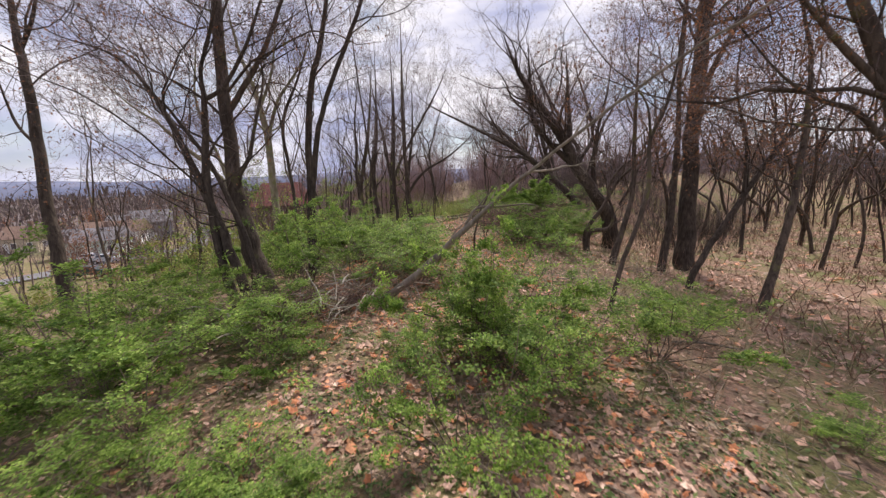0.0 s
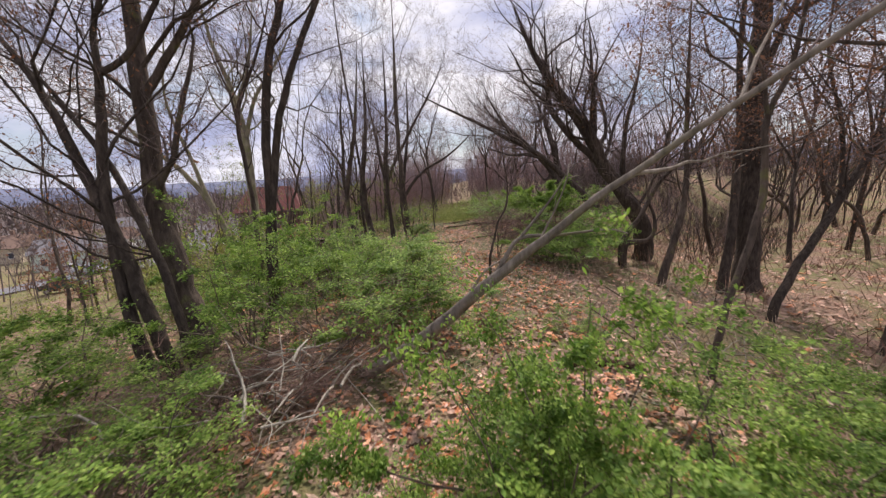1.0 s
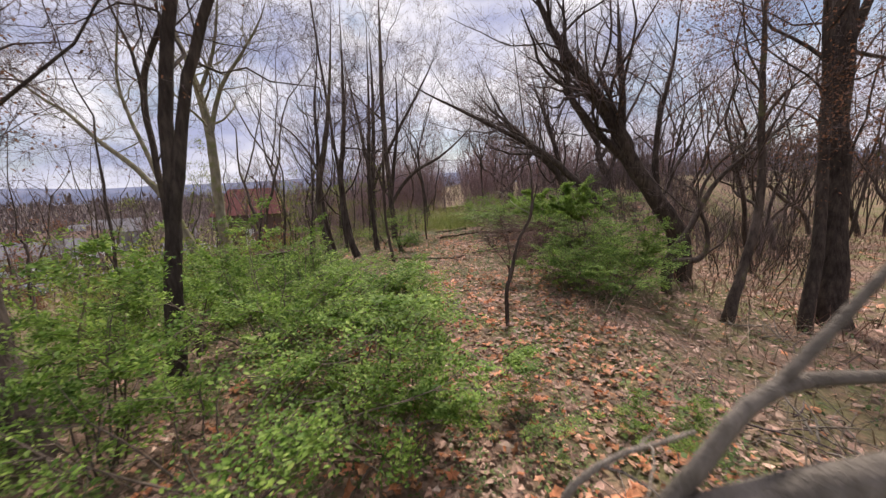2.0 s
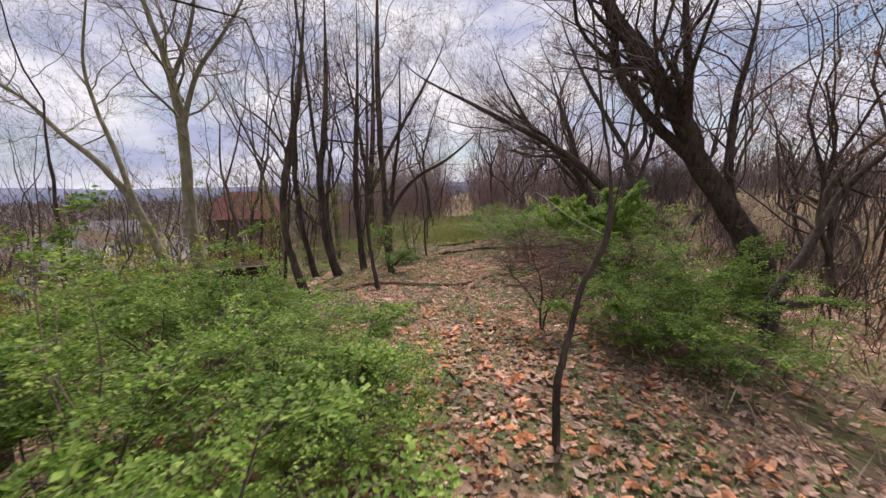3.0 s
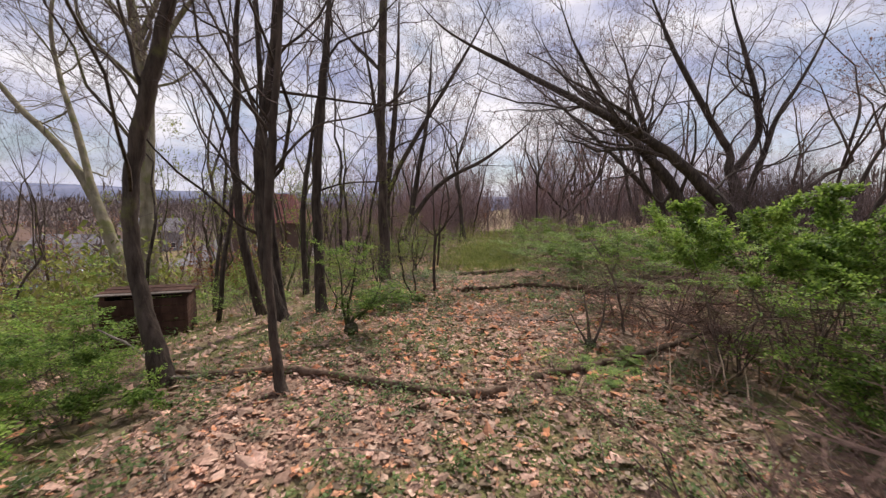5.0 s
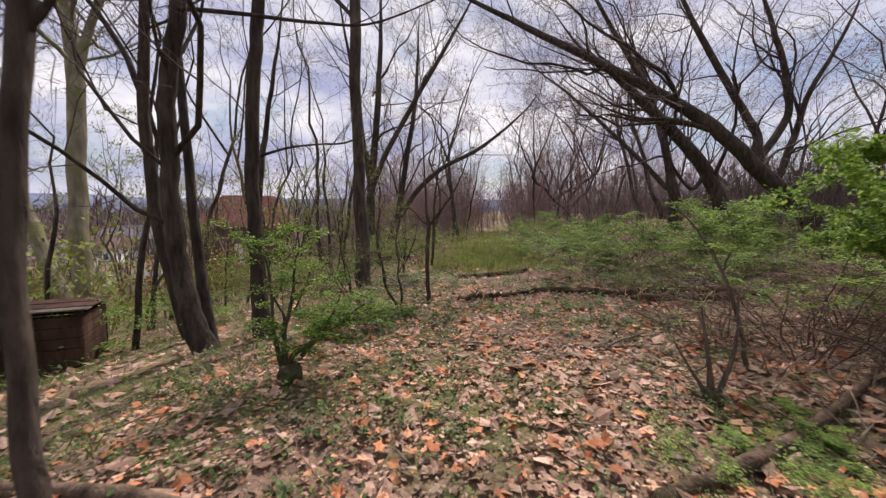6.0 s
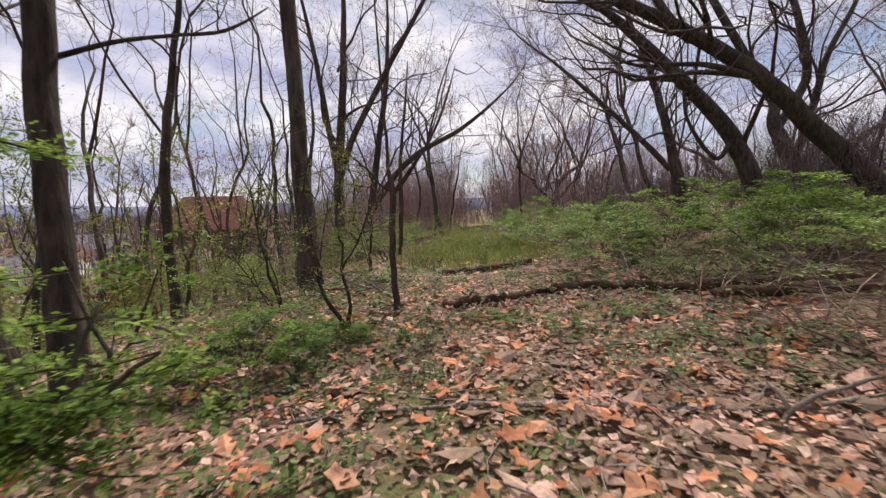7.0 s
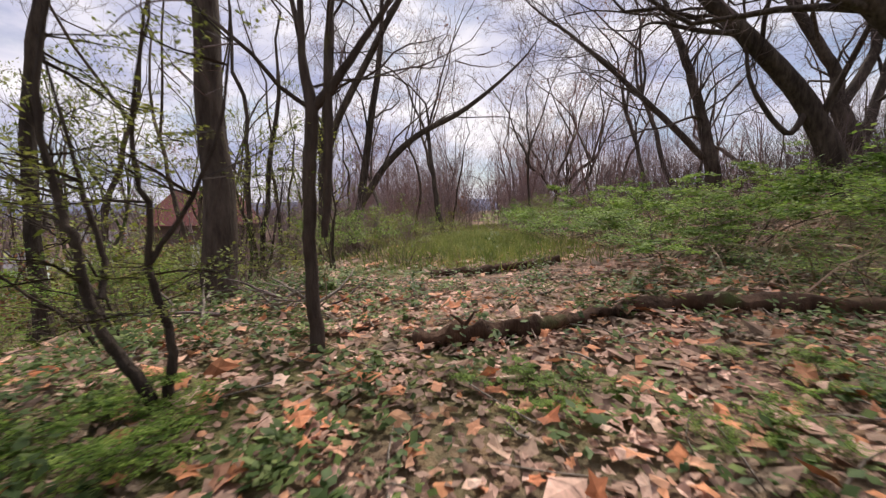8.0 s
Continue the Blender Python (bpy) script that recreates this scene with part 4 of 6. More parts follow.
for i, (x, y, k) in enumerate([(-4.3, 24.6, 0.42), (-5.7, 26.2, 0.5), (-3.3, 26.9, 0.42), (-6.9, 24.2, 0.45), (-4.9, 28.4, 0.5), (-2.7, 29.2, 0.45), (-7.8, 27.5, 0.55)]):
    place_copy(lime_kinds[i % 2], x, y, k)
place_copy(ochre_brush[0], -11.5, 25.6, 1.0)
place_copy(ochre_brush[1], -14.0, 28.0, 1.15)
place_copy(ochre_brush[1], -9.2, 30.5, 0.8)
place_copy(ochre_brush[0], -17.0, 26.0, 1.2)
place_copy(rust_brush[0], -10.8, 29.7, 0.55)
place_copy(rust_brush[1], -11.0, 33.7, 0.6)
place_copy(ochre_brush[0], -22.0, 33.5, 0.9)
place_copy(ochre_brush[1], -14.5, 29.6, 0.75)
place_copy(ochre_brush[0], -29.4, 37.2, 0.9)
place_copy(purple_brush[0], 2.9, 66, 0.4)
place_copy(purple_brush[1], 1.2, 52, 0.32)
place_copy(ochre_brush[0], 2.9, 50, 0.22)
place_copy(purple_brush[0], 2.2, 58, 0.3)
place_copy(purple_brush[1], 3.6, 74, 0.5)
place_copy(purple_brush[0], 2.4, 78, 0.55)
place_copy(rust_brush[0], -45.1, 46.5, 0.9)
place_copy(rust_brush[1], -40.4, 50.4, 1.0)
place_copy(ochre_brush[0], -29.9, 44.3, 0.8)
place_copy(rust_brush[1], -31.7, 36.1, 0.6)
# down in the valley and across it
scatter(rust_brush, 14, 24, (-150, -34, 50, 190), lambda x, y: math.hypot(x, y) > 80, (1.0, 1.8), 6)
scatter(ochre_brush, 12, 25, (-140, -30, 40, 170), lambda x, y: math.hypot(x, y) > 70, (0.9, 1.6), 6)


def build_far_woods(name, label, count, seed, area, keep, height):
    """Woods too far off to tell tree from tree: ragged crowns of loose clumps."""
    rng = random.Random(seed)
    v, f = [], []
    while count:
        x, y = rng.uniform(area[0], area[1]), rng.uniform(area[2], area[3])
        if not keep(x, y):
            continue
        count -= 1
        z, h = land(x, y), height * rng.uniform(0.6, 1.2)
        for _ in range(21):
            q, a = rng.random() ** 0.5, rng.uniform(0, 6.283)
            k = rng.uniform(0.05, 1.0)
            c = Vector((x + math.cos(a) * q * h * 0.42 * math.sin(k * 2.9 + 0.2), y + math.sin(a) * q * h * 0.42 * math.sin(k * 2.9 + 0.2), z + k * h))
            s = h * rng.uniform(0.022, 0.052)
            i = len(v)
            v += [tuple(c + Vector((rng.gauss(0, s * 0.55), rng.gauss(0, s * 0.55), rng.gauss(0, s * 2.0)))) for _ in range(4)]
            f += [(i, i + 1, i + 2), (i, i + 2, i + 3)]
    return tagged(part_of(name, v, f, M_FARWOOD, soft=False), label, "woods", kind="stuff")


def build_far_trunks(label, count, seed, mat, area, keep, height):
    """Stems of woods too thick to tell tree from tree."""
    rng = random.Random(seed)
    t = Tubes()
    while count:
        x, y = rng.uniform(area[0], area[1]), rng.uniform(area[2], area[3])
        if not keep(x, y):
            continue
        count -= 1
        h, r = height * rng.uniform(0.6, 1.15), rng.uniform(0.04, 0.12)
        stem = bend(rng, (x, y, land(x, y) - 0.2), (rng.gauss(0, 0.14), rng.gauss(0, 0.14), 1), h, 4, 0.07, 0.02)
        t.add(stem, [r, r * 0.8, r * 0.6, r * 0.35, 0.01], 3, True)
        for _ in range(7):
            i = rng.randrange(1, 4)
            limb = bend(rng, stem[i].lerp(stem[i + 1], rng.random()), (rng.gauss(0, 0.6), rng.gauss(0, 0.6), 0.8), h * rng.uniform(0.12, 0.35), 2, 0.15, 0.05)
            t.add(limb, [r * 0.35, r * 0.22, 0.005], 3, True)
            for _ in range(8):
                tw = bend(rng, limb[1].lerp(limb[2], rng.random()), (rng.gauss(0, 0.7), rng.gauss(0, 0.7), 0.7), h * rng.uniform(0.06, 0.16), 1, 0, 0)
                t.sliver(tw, [r * 0.16])
    return tagged(part_of("far_trunks", t.v, t.f, mat), label, "woods", kind="stuff")


build_far_trunks("dark stems of the wood beyond the leaf-strewn floor", 600, 94, M_DARK, (24, 120, -6, 110), lambda x, y: 48 < math.hypot(x, y) < 120 and y < 1.5 * x, 11)
build_far_trunks("crowded bare stems along the path farther on", 300, 95, M_PURPLE, (-60, 60, 50, 135), lambda x, y: abs(x - 0.4 - 0.062 * (y - 20)) > 2.4 and abs(x) < 0.55 * y, 10)
build_far_trunks("thin bare trees standing on the valley side", 300, 96, M_TWIG, (-75, -9, 24, 115), lambda x, y: math.hypot(x, y) > 30 and x < -0.18 * y, 8)
build_far_trunks("purplish bare trees closing the end of the path", 80, 97, M_PURPLE, (-10, 1.5, 44, 84), lambda x, y: x < -0.9 + 0.045 * (y - 20), 9)
build_far_trunks("reddish bare trees along the end of the path", 45, 98, M_TWIG_RED, (4.6, 22, 48, 88), lambda x, y: x > 2.4 + 0.062 * (y - 20), 8)
build_far_woods("far_woods", "brown bare woods across the valley", 1300, 91, (-420, -40, 60, 520), lambda x, y: math.hypot(x, y) > 115 and x < -0.30 * y, 11)
build_far_woods("far_woods", "brown bare woods behind the path", 900, 92, (-160, 220, 95, 330), lambda x, y: math.hypot(x, y) > 135 and abs(x - 0.06 * y) > 3.5, 12)
build_far_woods("far_woods", "brown bare woods on the low side", 700, 93, (90, 330, -30, 200), lambda x, y: math.hypot(x, y) > 115, 13)


# ---- the fallen tree ----
def build_fallen():
    ctrl = [(-1.26, 7.54, -0.09, 0.085), (-0.89, 7.36, 0.12, 0.085), (-0.00, 6.84, 0.87, 0.074), (0.48, 6.50, 1.38, 0.058), (1.05, 6.09, 1.96, 0.04), (1.74, 5.58, 2.61, 0.025), (2.60, 4.97, 3.31, 0.021), (3.26, 4.51, 3.80, 0.018), (4.28, 3.85, 4.40, 0.014), (5.28, 3.19, 4.80, 0.01)]
    root = empty_at("fallen_tree", ctrl[1][0], ctrl[1][1], land(-0.86, 7.45), "grey dead tree fallen at a slant across the path", "fallen tree")
    base = Vector((ctrl[1][0], ctrl[1][1], land(-0.86, 7.45)))
    rng = random.Random(5)
    wood, twigs, tips = Tubes(), Tubes(), []
    pts, radii = spline(ctrl, 6)
    pts = [p - base for p in pts]
    for i, p in enumerate(pts):
        p.z += 0.05 * noise.noise((i * 0.35, 2, 2))
        p.y += 0.05 * noise.noise((i * 0.35, 8, 2))
    wood.add(pts, radii, 12)
    part_of("trunk", wood.v, wood.f, M_FALLEN, root, "bleached grey trunk")
    for spot, way, length, r in [((0.98, 6.15, 1.89), (0.75, 0.25, 0.75), 0.8, 0.012), ((0.35, 6.60, 1.24), (0.35, 0.2, 0.7), 0.7, 0.02), ((-0.34, 7.07, 0.52), (0.3, -0.2, -0.5), 0.5, 0.018), ((-0.50, 7.14, 0.39), (0.2, -0.5, -0.2), 0.45, 0.018), ((2.13, 5.32, 2.93), (0.5, 0.5, 0.9), 1.6, 0.016), ((1.61, 5.68, 2.49), (0.9, 0.6, -0.05), 1.6, 0.02)]:
        b = Tubes()
        way_pts = bend(rng, Vector(spot) - base, way, length, 7, 0.12, 0.01)
        br = [r * (1 - 0.75 * i / 7) for i in range(8)]
        b.add(way_pts, br, 7)
        sprout(rng, b, b, tips, way_pts, br, 2, 3, 3, 0.3, 0.7, 0.03, 0.5)
        part_of("branch", b.v, b.f, M_DEAD, root)
    for ctrl in ([(0.62, 6.41, 1.52, 0.03), (0.72, 6.38, 1.71, 0.024), (0.88, 6.36, 1.93, 0.02), (1.25, 6.37, 1.94, 0.015), (1.71, 6.37, 1.97, 0.011), (1.92, 6.37, 1.92, 0.005)],
                 [(0.86, 6.36, 1.91, 0.016), (1.04, 6.36, 2.12, 0.013), (1.23, 6.36, 2.36, 0.008), (1.34, 6.37, 2.56, 0.004)]):
        way_pts, br = spline(ctrl, 4)
        b = Tubes().add([p - base for p in way_pts], br, 8)
        part_of("branch", b.v, b.f, M_FALLEN, root)
    sprout(rng, twigs, twigs, tips, pts, radii, 2, 4, 9, 0.6, 0.7, 0.05, 0.25)
    part_of("crown", twigs.v, twigs.f, M_TWIG, root, "bare twigs")


build_fallen()


# ---- bushes ----
def spray(rng, wood, shoots, start, way, length, r):
    """A twig with short side twigs in one flat fan; the stretches that bear leaves go into shoots."""
    main = bend(rng, start, way, length, 4, 0.16, 0.0)
    wood.sliver(main, [r, r * 0.8, r * 0.6, r * 0.4])
    shoots += list(zip(main[1:], main[2:]))
    d = (main[-1] - main[0]).normalized()
    o = Vector((-d.y, d.x, rng.gauss(0, 0.15)))
    for i in (1, 2, 3):
        for sgn in (-1, 1):
            q = bend(rng, main[i], d * 0.7 + o * sgn * rng.uniform(0.6, 1.0), length * rng.uniform(0.25, 0.5), 2, 0.15, 0.0)
            wood.sliver(q, [r * 0.45, r * 0.3])
            shoots += list(zip(q, q[1:]))


def leaves_on(rng, shoots, count, size, loose=0.012):
    """Leaves set along the given stretches of twig, most of them lying flat to the light."""
    v, f = [], []
    for _ in range(count):
        a, b = rng.choice(shoots)
        d = (b - a).normalized()
        c = a.lerp(b, rng.random()) + Vector((rng.gauss(0, loose), rng.gauss(0, loose), rng.gauss(0, loose)))
        o = d.cross(Vector((0, 0, 1)))
        o = o.normalized() if o.length > 0.05 else Vector((1, 0, 0))
        o = o * rng.choice((-1, 1))
        s = size * rng.uniform(0.6, 1.3)
        ax = (d * rng.uniform(0.1, 0.8) + o + Vector((0, 0, rng.gauss(0.05, 0.42)))).normalized()
        sd = ax.cross(Vector((rng.gauss(0, 0.4), rng.gauss(0, 0.4), 1))).normalized()
        k = len(v)
        m, up = c + ax * s, Vector((0, 0, s * 0.14))
        v += [tuple(c), tuple(m + sd * s * 0.58 + up), tuple(c + ax * s * 2), tuple(m - sd * s * 0.58 + up)]
        f += [(k, k + 1, k + 2), (k, k + 2, k + 3)]
    return v, f


def build_bush(seed, leaves, size, mat, stem_mat=None, stems=12, label="", name="bush", up=0.9, low=0.3, fans=8):
    """A bush about 1 m high and 1.2 m across, to be scaled: arching stems that carry tiers of flat leafy sprays."""
    rng = random.Random(seed)
    root = empty_at(name, 0, 0, 0, label, "bush")
    wood, shoots = Tubes(), []
    for k in range(stems):
        a = 6.283 * k / stems + rng.uniform(-0.4, 0.4)
        out = rng.uniform(0.15, 0.95)
        main = bend(rng, (0.06 * math.cos(a), 0.06 * math.sin(a), -0.05), (math.cos(a) * out, math.sin(a) * out, up), rng.uniform(0.6, 1.3), 7, 0.2, -0.02)
        wood.add(main, [0.0085 * (1 - 0.75 * i / 7) for i in range(8)], 3, True)
        mine = []
        for _ in range(fans):
            i = rng.randrange(2, 8)
            b = a + rng.gauss(0, 1.0)
            spray(rng, wood, mine, main[i], (math.cos(b), math.sin(b), rng.uniform(-0.1, 0.45)), rng.uniform(0.18, 0.46), 0.0026)
        mine += list(zip(main[5:], main[6:]))
        shoots += [q for q in mine if q[0].z > low] * rng.choice((1, 1, 2, 3))
    part_of("branchwork", wood.v, wood.f, stem_mat or M_STEM, root, "thin brown stems")
    if leaves:
        v, f = leaves_on(rng, shoots, leaves, size)
        part_of("foliage", v, f, mat, root, "small fresh leaves", False)
    return root


LUSH = [build_bush(210 + i, 12000, 0.0132, M_GREEN, stems=15, label="honeysuckle bush in fresh green leaf") for i in range(4)]
GREEN = [build_bush(200 + i, 6500, 0.0165, M_GREEN, stems=12, label="honeysuckle bush in fresh green leaf") for i in range(4)]
SPARSE = [build_bush(220 + i, 3200, 0.0135, M_GREEN, label="half-bare bush with scattered green leaves") for i in range(2)]
YELLOW = [build_bush(230 + i, 2600, 0.015, M_LIME, label="thin bush with yellow-green young leaves") for i in range(2)]
BARE = [build_bush(240 + i, 0, 0, M_GREEN, M_BROWN, 14, "leafless brown bush of thin stems", up=1.0, fans=18) for i in range(2)]
TIERED = [build_bush(250 + i, 16000, 0.0135, M_GREEN, M_STEM, 11, "tall honeysuckle bush leafy above bare brown stems", up=1.15, low=0.56, fans=9) for i in range(2)]
for i, ob in enumerate(LUSH + GREEN + SPARSE + YELLOW + BARE + TIERED):
    x, y = -9 - 1.6 * i, 46 + 2.1 * (i % 3)
    ob.matrix_basis = pose(x, y, land(x, y), 0, 0, 30 * i)

KINDS = (LUSH, SPARSE, YELLOW, BARE, TIERED)


def plant_bushes(*spots):
    """Each bush as x, y, width, height and kind."""
    for x, y, w, h, kind in spots:
        bush_rng = random.Random(round(x * 100) * 7919 + round(y * 100))
        ob = copy_thing(bush_rng.choice(GREEN if kind == 0 and (y > 24.6 or x < -5.0 or x > 5.5) else KINDS[kind]), pose(x, y, land(x, y) - 0.02, 0, 0, bush_rng.uniform(0, 360)))
        tall = 0.8 if x > 2.4 and 20.5 < y < 31 else 1.05 if -1.5 < x < 1 and 8 < y < 15 else 1.22 if kind == 0 and h > 0.7 else 1.05
        ob.scale = (w / 1.3, w / 1.3, h * tall / 0.95)


plant_bushes((-3.5, 17.2, 1.3, 0.9, 0), (-4.2, 16.3, 1.8, 1.1, 0), (-0.82, 9.46, 2.3, 1.3, 0), (0.90, 9.00, 1.0, 0.4, 1),
             (3.7, 13.0, 2.0, 0.85, 0), (-4.68, 4.72, 2.6, 1.7, 0), (-5.97, 6.34, 2.4, 1.5, 0), (-2.56, 5.37, 1.9, 0.95, 0),
             (0.75, 4.85, 1.6, 1.9, 0), (-0.1, 4.8, 1.1, 0.62, 0), (-1.59, 8.30, 2.3, 1.3, 1), (-0.34, 8.70, 2.0, 0.95, 0), (-3.15, 8.96, 2.2, 1.7, 0))
plant_bushes((3.5, 5.45, 1.8, 1.1, 0), (5.01, 7.13, 1.7, 0.9, 0), (0.48, 2.79, 1.5, 1.1, 0), (1.7, 4.55, 2.0, 1.15, 0),
             (1.15, 4.55, 1.6, 1.2, 0), (1.3, 4.65, 1.7, 0.85, 0), (-3.91, 6.17, 1.9, 1.0, 0), (-4.5, 11.7, 2.3, 1.9, 0), (-2.2, 10.9, 2.2, 1.5, 0),
             (-0.6, 11.4, 1.7, 1.15, 0), (-4.4, 14.6, 2.4, 1.5, 0), (-2.6, 13.2, 2.2, 1.35, 0), (-1.2, 12.3, 1.6, 0.95, 0))
plant_bushes((-2.5, 11.4, 1.6, 0.9, 0), (-6.2, 17.5, 2.8, 1.6, 0), (3.3, 14.4, 1.8, 1.0, 0), (4.9, 15.3, 2.1, 1.35, 0),
             (-5.6, 15.5, 2.4, 1.4, 0), (-2.9, 15.0, 1.9, 0.85, 0), (-7.5, 21.5, 3.0, 1.3, 0), (4.7, 17.0, 2.0, 1.2, 0),
             (5.8, 16.4, 1.8, 1.3, 0), (3.9, 20.0, 1.9, 1.1, 1), (3.65, 18.35, 1.7, 1.75, 4), (4.35, 18.3, 2.2, 2.1, 4), (5.0, 18.5, 2.0, 2.05, 4))
plant_bushes((4.4, 22.8, 2.0, 1.1, 1), (2.7, 24.3, 1.6, 0.8, 0), (4.3, 25.3, 2.4, 1.35, 0), (5.8, 24.4, 2.4, 1.5, 0),
             (3.3, 25.8, 1.8, 1.0, 0), (2.6, 27.4, 1.8, 1.0, 0), (5.2, 22.9, 1.9, 1.1, 0), (7.0, 22.2, 2.2, 1.2, 0),
             (3.1, 30.5, 1.8, 1.2, 0), (3.4, 33.0, 1.9, 1.2, 2), (3.5, 37.0, 2.0, 1.3, 0), (-0.9, 31.5, 1.6, 1.0, 2))
plant_bushes((-1.2, 34.5, 1.8, 1.2, 1), (-0.6, 38.0, 1.8, 1.2, 2), (-3.2, 31.0, 2.0, 1.4, 1), (4.6, 41.0, 2.2, 1.5, 1),
             (-2.9, 37.5, 2.2, 1.5, 2), (-1.9, 27.6, 1.5, 1.1, 1), (-4.3, 24.8, 1.8, 1.2, 2), (-5.9, 27.5, 2.0, 1.4, 1),
             (7.3, 25.5, 2.4, 1.5, 0), (6.2, 28.2, 2.4, 1.5, 0), (8.6, 29.5, 2.6, 1.6, 0), (3.6, 28.5, 1.9, 1.2, 0))
plant_bushes((4.8, 31.0, 2.2, 1.4, 0), (10.5, 27.0, 2.6, 1.6, 0), (3.9, 34.5, 2.0, 1.3, 1), (9.0, 24.0, 2.2, 1.3, 1),
             (-2.3, 24.6, 1.7, 1.1, 2), (-1.0, 26.3, 1.4, 0.9, 1), (-3.4, 26.8, 2.0, 1.3, 2), (-7.6, 18.4, 1.8, 0.9, 0),
             (-0.95, 20.42, 0.85, 0.42, 0), (-2.5, 23.3, 1.5, 0.8, 1), (-4.6, 22.4, 2.0, 0.8, 1), (2.6, 15.2, 1.1, 1.0, 3))
plant_bushes((3.3, 19.4, 1.7, 0.8, 3), (4.3, 20.0, 1.9, 0.9, 3), (5.0, 18.7, 1.9, 1.0, 3),
             (5.4, 20.9, 1.9, 0.9, 3), (-1.97, 6.67, 2.0, 0.7, 3), (-1.49, 7.44, 1.8, 0.6, 3), (-2.45, 6.09, 2.0, 0.65, 3),
             (-3.44, 7.61, 1.8, 0.8, 1), (-2.75, 7.04, 1.9, 0.75, 3), (5.0, 26.6, 1.8, 1.2, 3), (6.9, 23.2, 1.8, 1.3, 3))
plant_bushes((3.2, 22.6, 1.3, 0.6, 1), (3.0, 13.5, 1.6, 0.9, 0), (1.22, 20.98, 0.26, 0.15, 0), (-0.6, 21.05, 0.6, 0.16, 0),
             (1.75, 21.35, 0.4, 0.15, 0), (0.75, 21.35, 0.35, 0.14, 0), (-0.2, 25.1, 0.8, 0.6, 2), (-1.6, 29.0, 1.6, 1.0, 2),
             (-5.5, 29.5, 2.2, 1.4, 2), (-8.5, 12.5, 2.6, 1.4, 1), (-5.39, 7.97, 2.4, 1.4, 0), (-3.21, 3.69, 1.7, 0.9, 0))
plant_bushes((-7.13, 5.08, 2.4, 1.4, 1), (-9.20, 8.12, 2.6, 1.5, 1), (-6.4, 13.2, 2.4, 1.4, 0), (-8.6, 16.2, 2.6, 1.4, 1),
             (-1.5, 13.1, 1.3, 0.55, 0), (1.6, 17.4, 0.8, 0.35, 1), (-10.0, 20.0, 2.8, 1.4, 2), (-5.6, 19.3, 1.0, 0.3, 1),
             (-6.96, 8.82, 2.4, 1.3, 1), (-3.9, 18.5, 0.7, 0.25, 1), (-6.8, 25.5, 2.2, 1.1, 1), (7.2, 18.9, 2.0, 1.2, 0))
plant_bushes((6.6, 20.6, 2.2, 1.3, 0), (2.26, 18.13, 0.75, 0.16, 0), (4.78, 19.30, 1.0, 0.4, 0), (2.9, 19.9, 1.4, 0.7, 3), (4.0, 18.9, 1.7, 0.9, 3), (-6.35, 5.08, 2.2, 1.4, 0), (-4.76, 3.37, 1.8, 0.8, 0), (-2.41, 2.64, 1.4, 0.45, 0), (-1.34, 2.56, 1.3, 0.4, 0), (5.13, 3.82, 1.3, 0.4, 0),
             (-1.9, 14.4, 1.4, 0.65, 0), (-3.4, 16.0, 1.7, 0.9, 0), (-6.4, 19.2, 2.2, 1.1, 0), (-1.0, 11.7, 1.7, 0.7, 0), (5.2, 16.9, 1.9, 1.0, 0), (2.24, 8.83, 0.7, 0.45, 0))


# ---- shrubs whose limbs can be told apart ----
def build_shrub(label, limbs, fans, leaves, size, mat, stem_mat, seed, boss=0.0, reach=0.4, category="shrub"):
    """A shrub from the ways of its limbs, with leafy sprays on their outer halves and, where given, a swollen mossy foot."""
    rng = random.Random(seed)
    bx, by = limbs[0][0][0], limbs[0][0][1]
    base = Vector((bx, by, land(bx, by)))
    root = empty_at("shrub", *base, label, category)
    wood, shoots = Tubes(), []
    for ctrl in limbs:
        pts, radii = spline([(x, y, z + base.z, r) for x, y, z, r in ctrl], 5)
        pts = [p - base + Vector((noise.noise((seed, i * 0.7, 0)), noise.noise((seed, i * 0.7, 5)), 0)) * 0.015 for i, p in enumerate(pts)]
        wood.add(pts, radii, 8)
        for _ in range(fans):
            i = rng.randrange(len(pts) // 3, len(pts))
            a = rng.uniform(0, 6.283)
            spray(rng, wood, shoots, pts[i], (math.cos(a), math.sin(a), rng.uniform(-0.05, 0.5)), reach * rng.uniform(0.5, 1.2), min(0.006, radii[i]))
    part_of("branchwork", wood.v, wood.f, stem_mat, root, "dark crooked stems")
    if leaves:
        v, f = leaves_on(rng, shoots, leaves, size)
        part_of("foliage", v, f, mat, root, "", False)
    if boss:
        bm = bmesh.new()
        bmesh.ops.create_icosphere(bm, subdivisions=3, radius=boss)
        for q in bm.verts:
            n = q.co.normalized()
            q.co *= 1 + 0.35 * noise.noise(n * 2.1 + Vector((seed, 0, 0))) + 0.22 * noise.noise(n * 6)
            q.co.z = q.co.z * 1.05 + boss * 0.55
        part("stump", bm, M_MOSS, root, "swollen dark mossy foot")
    return root


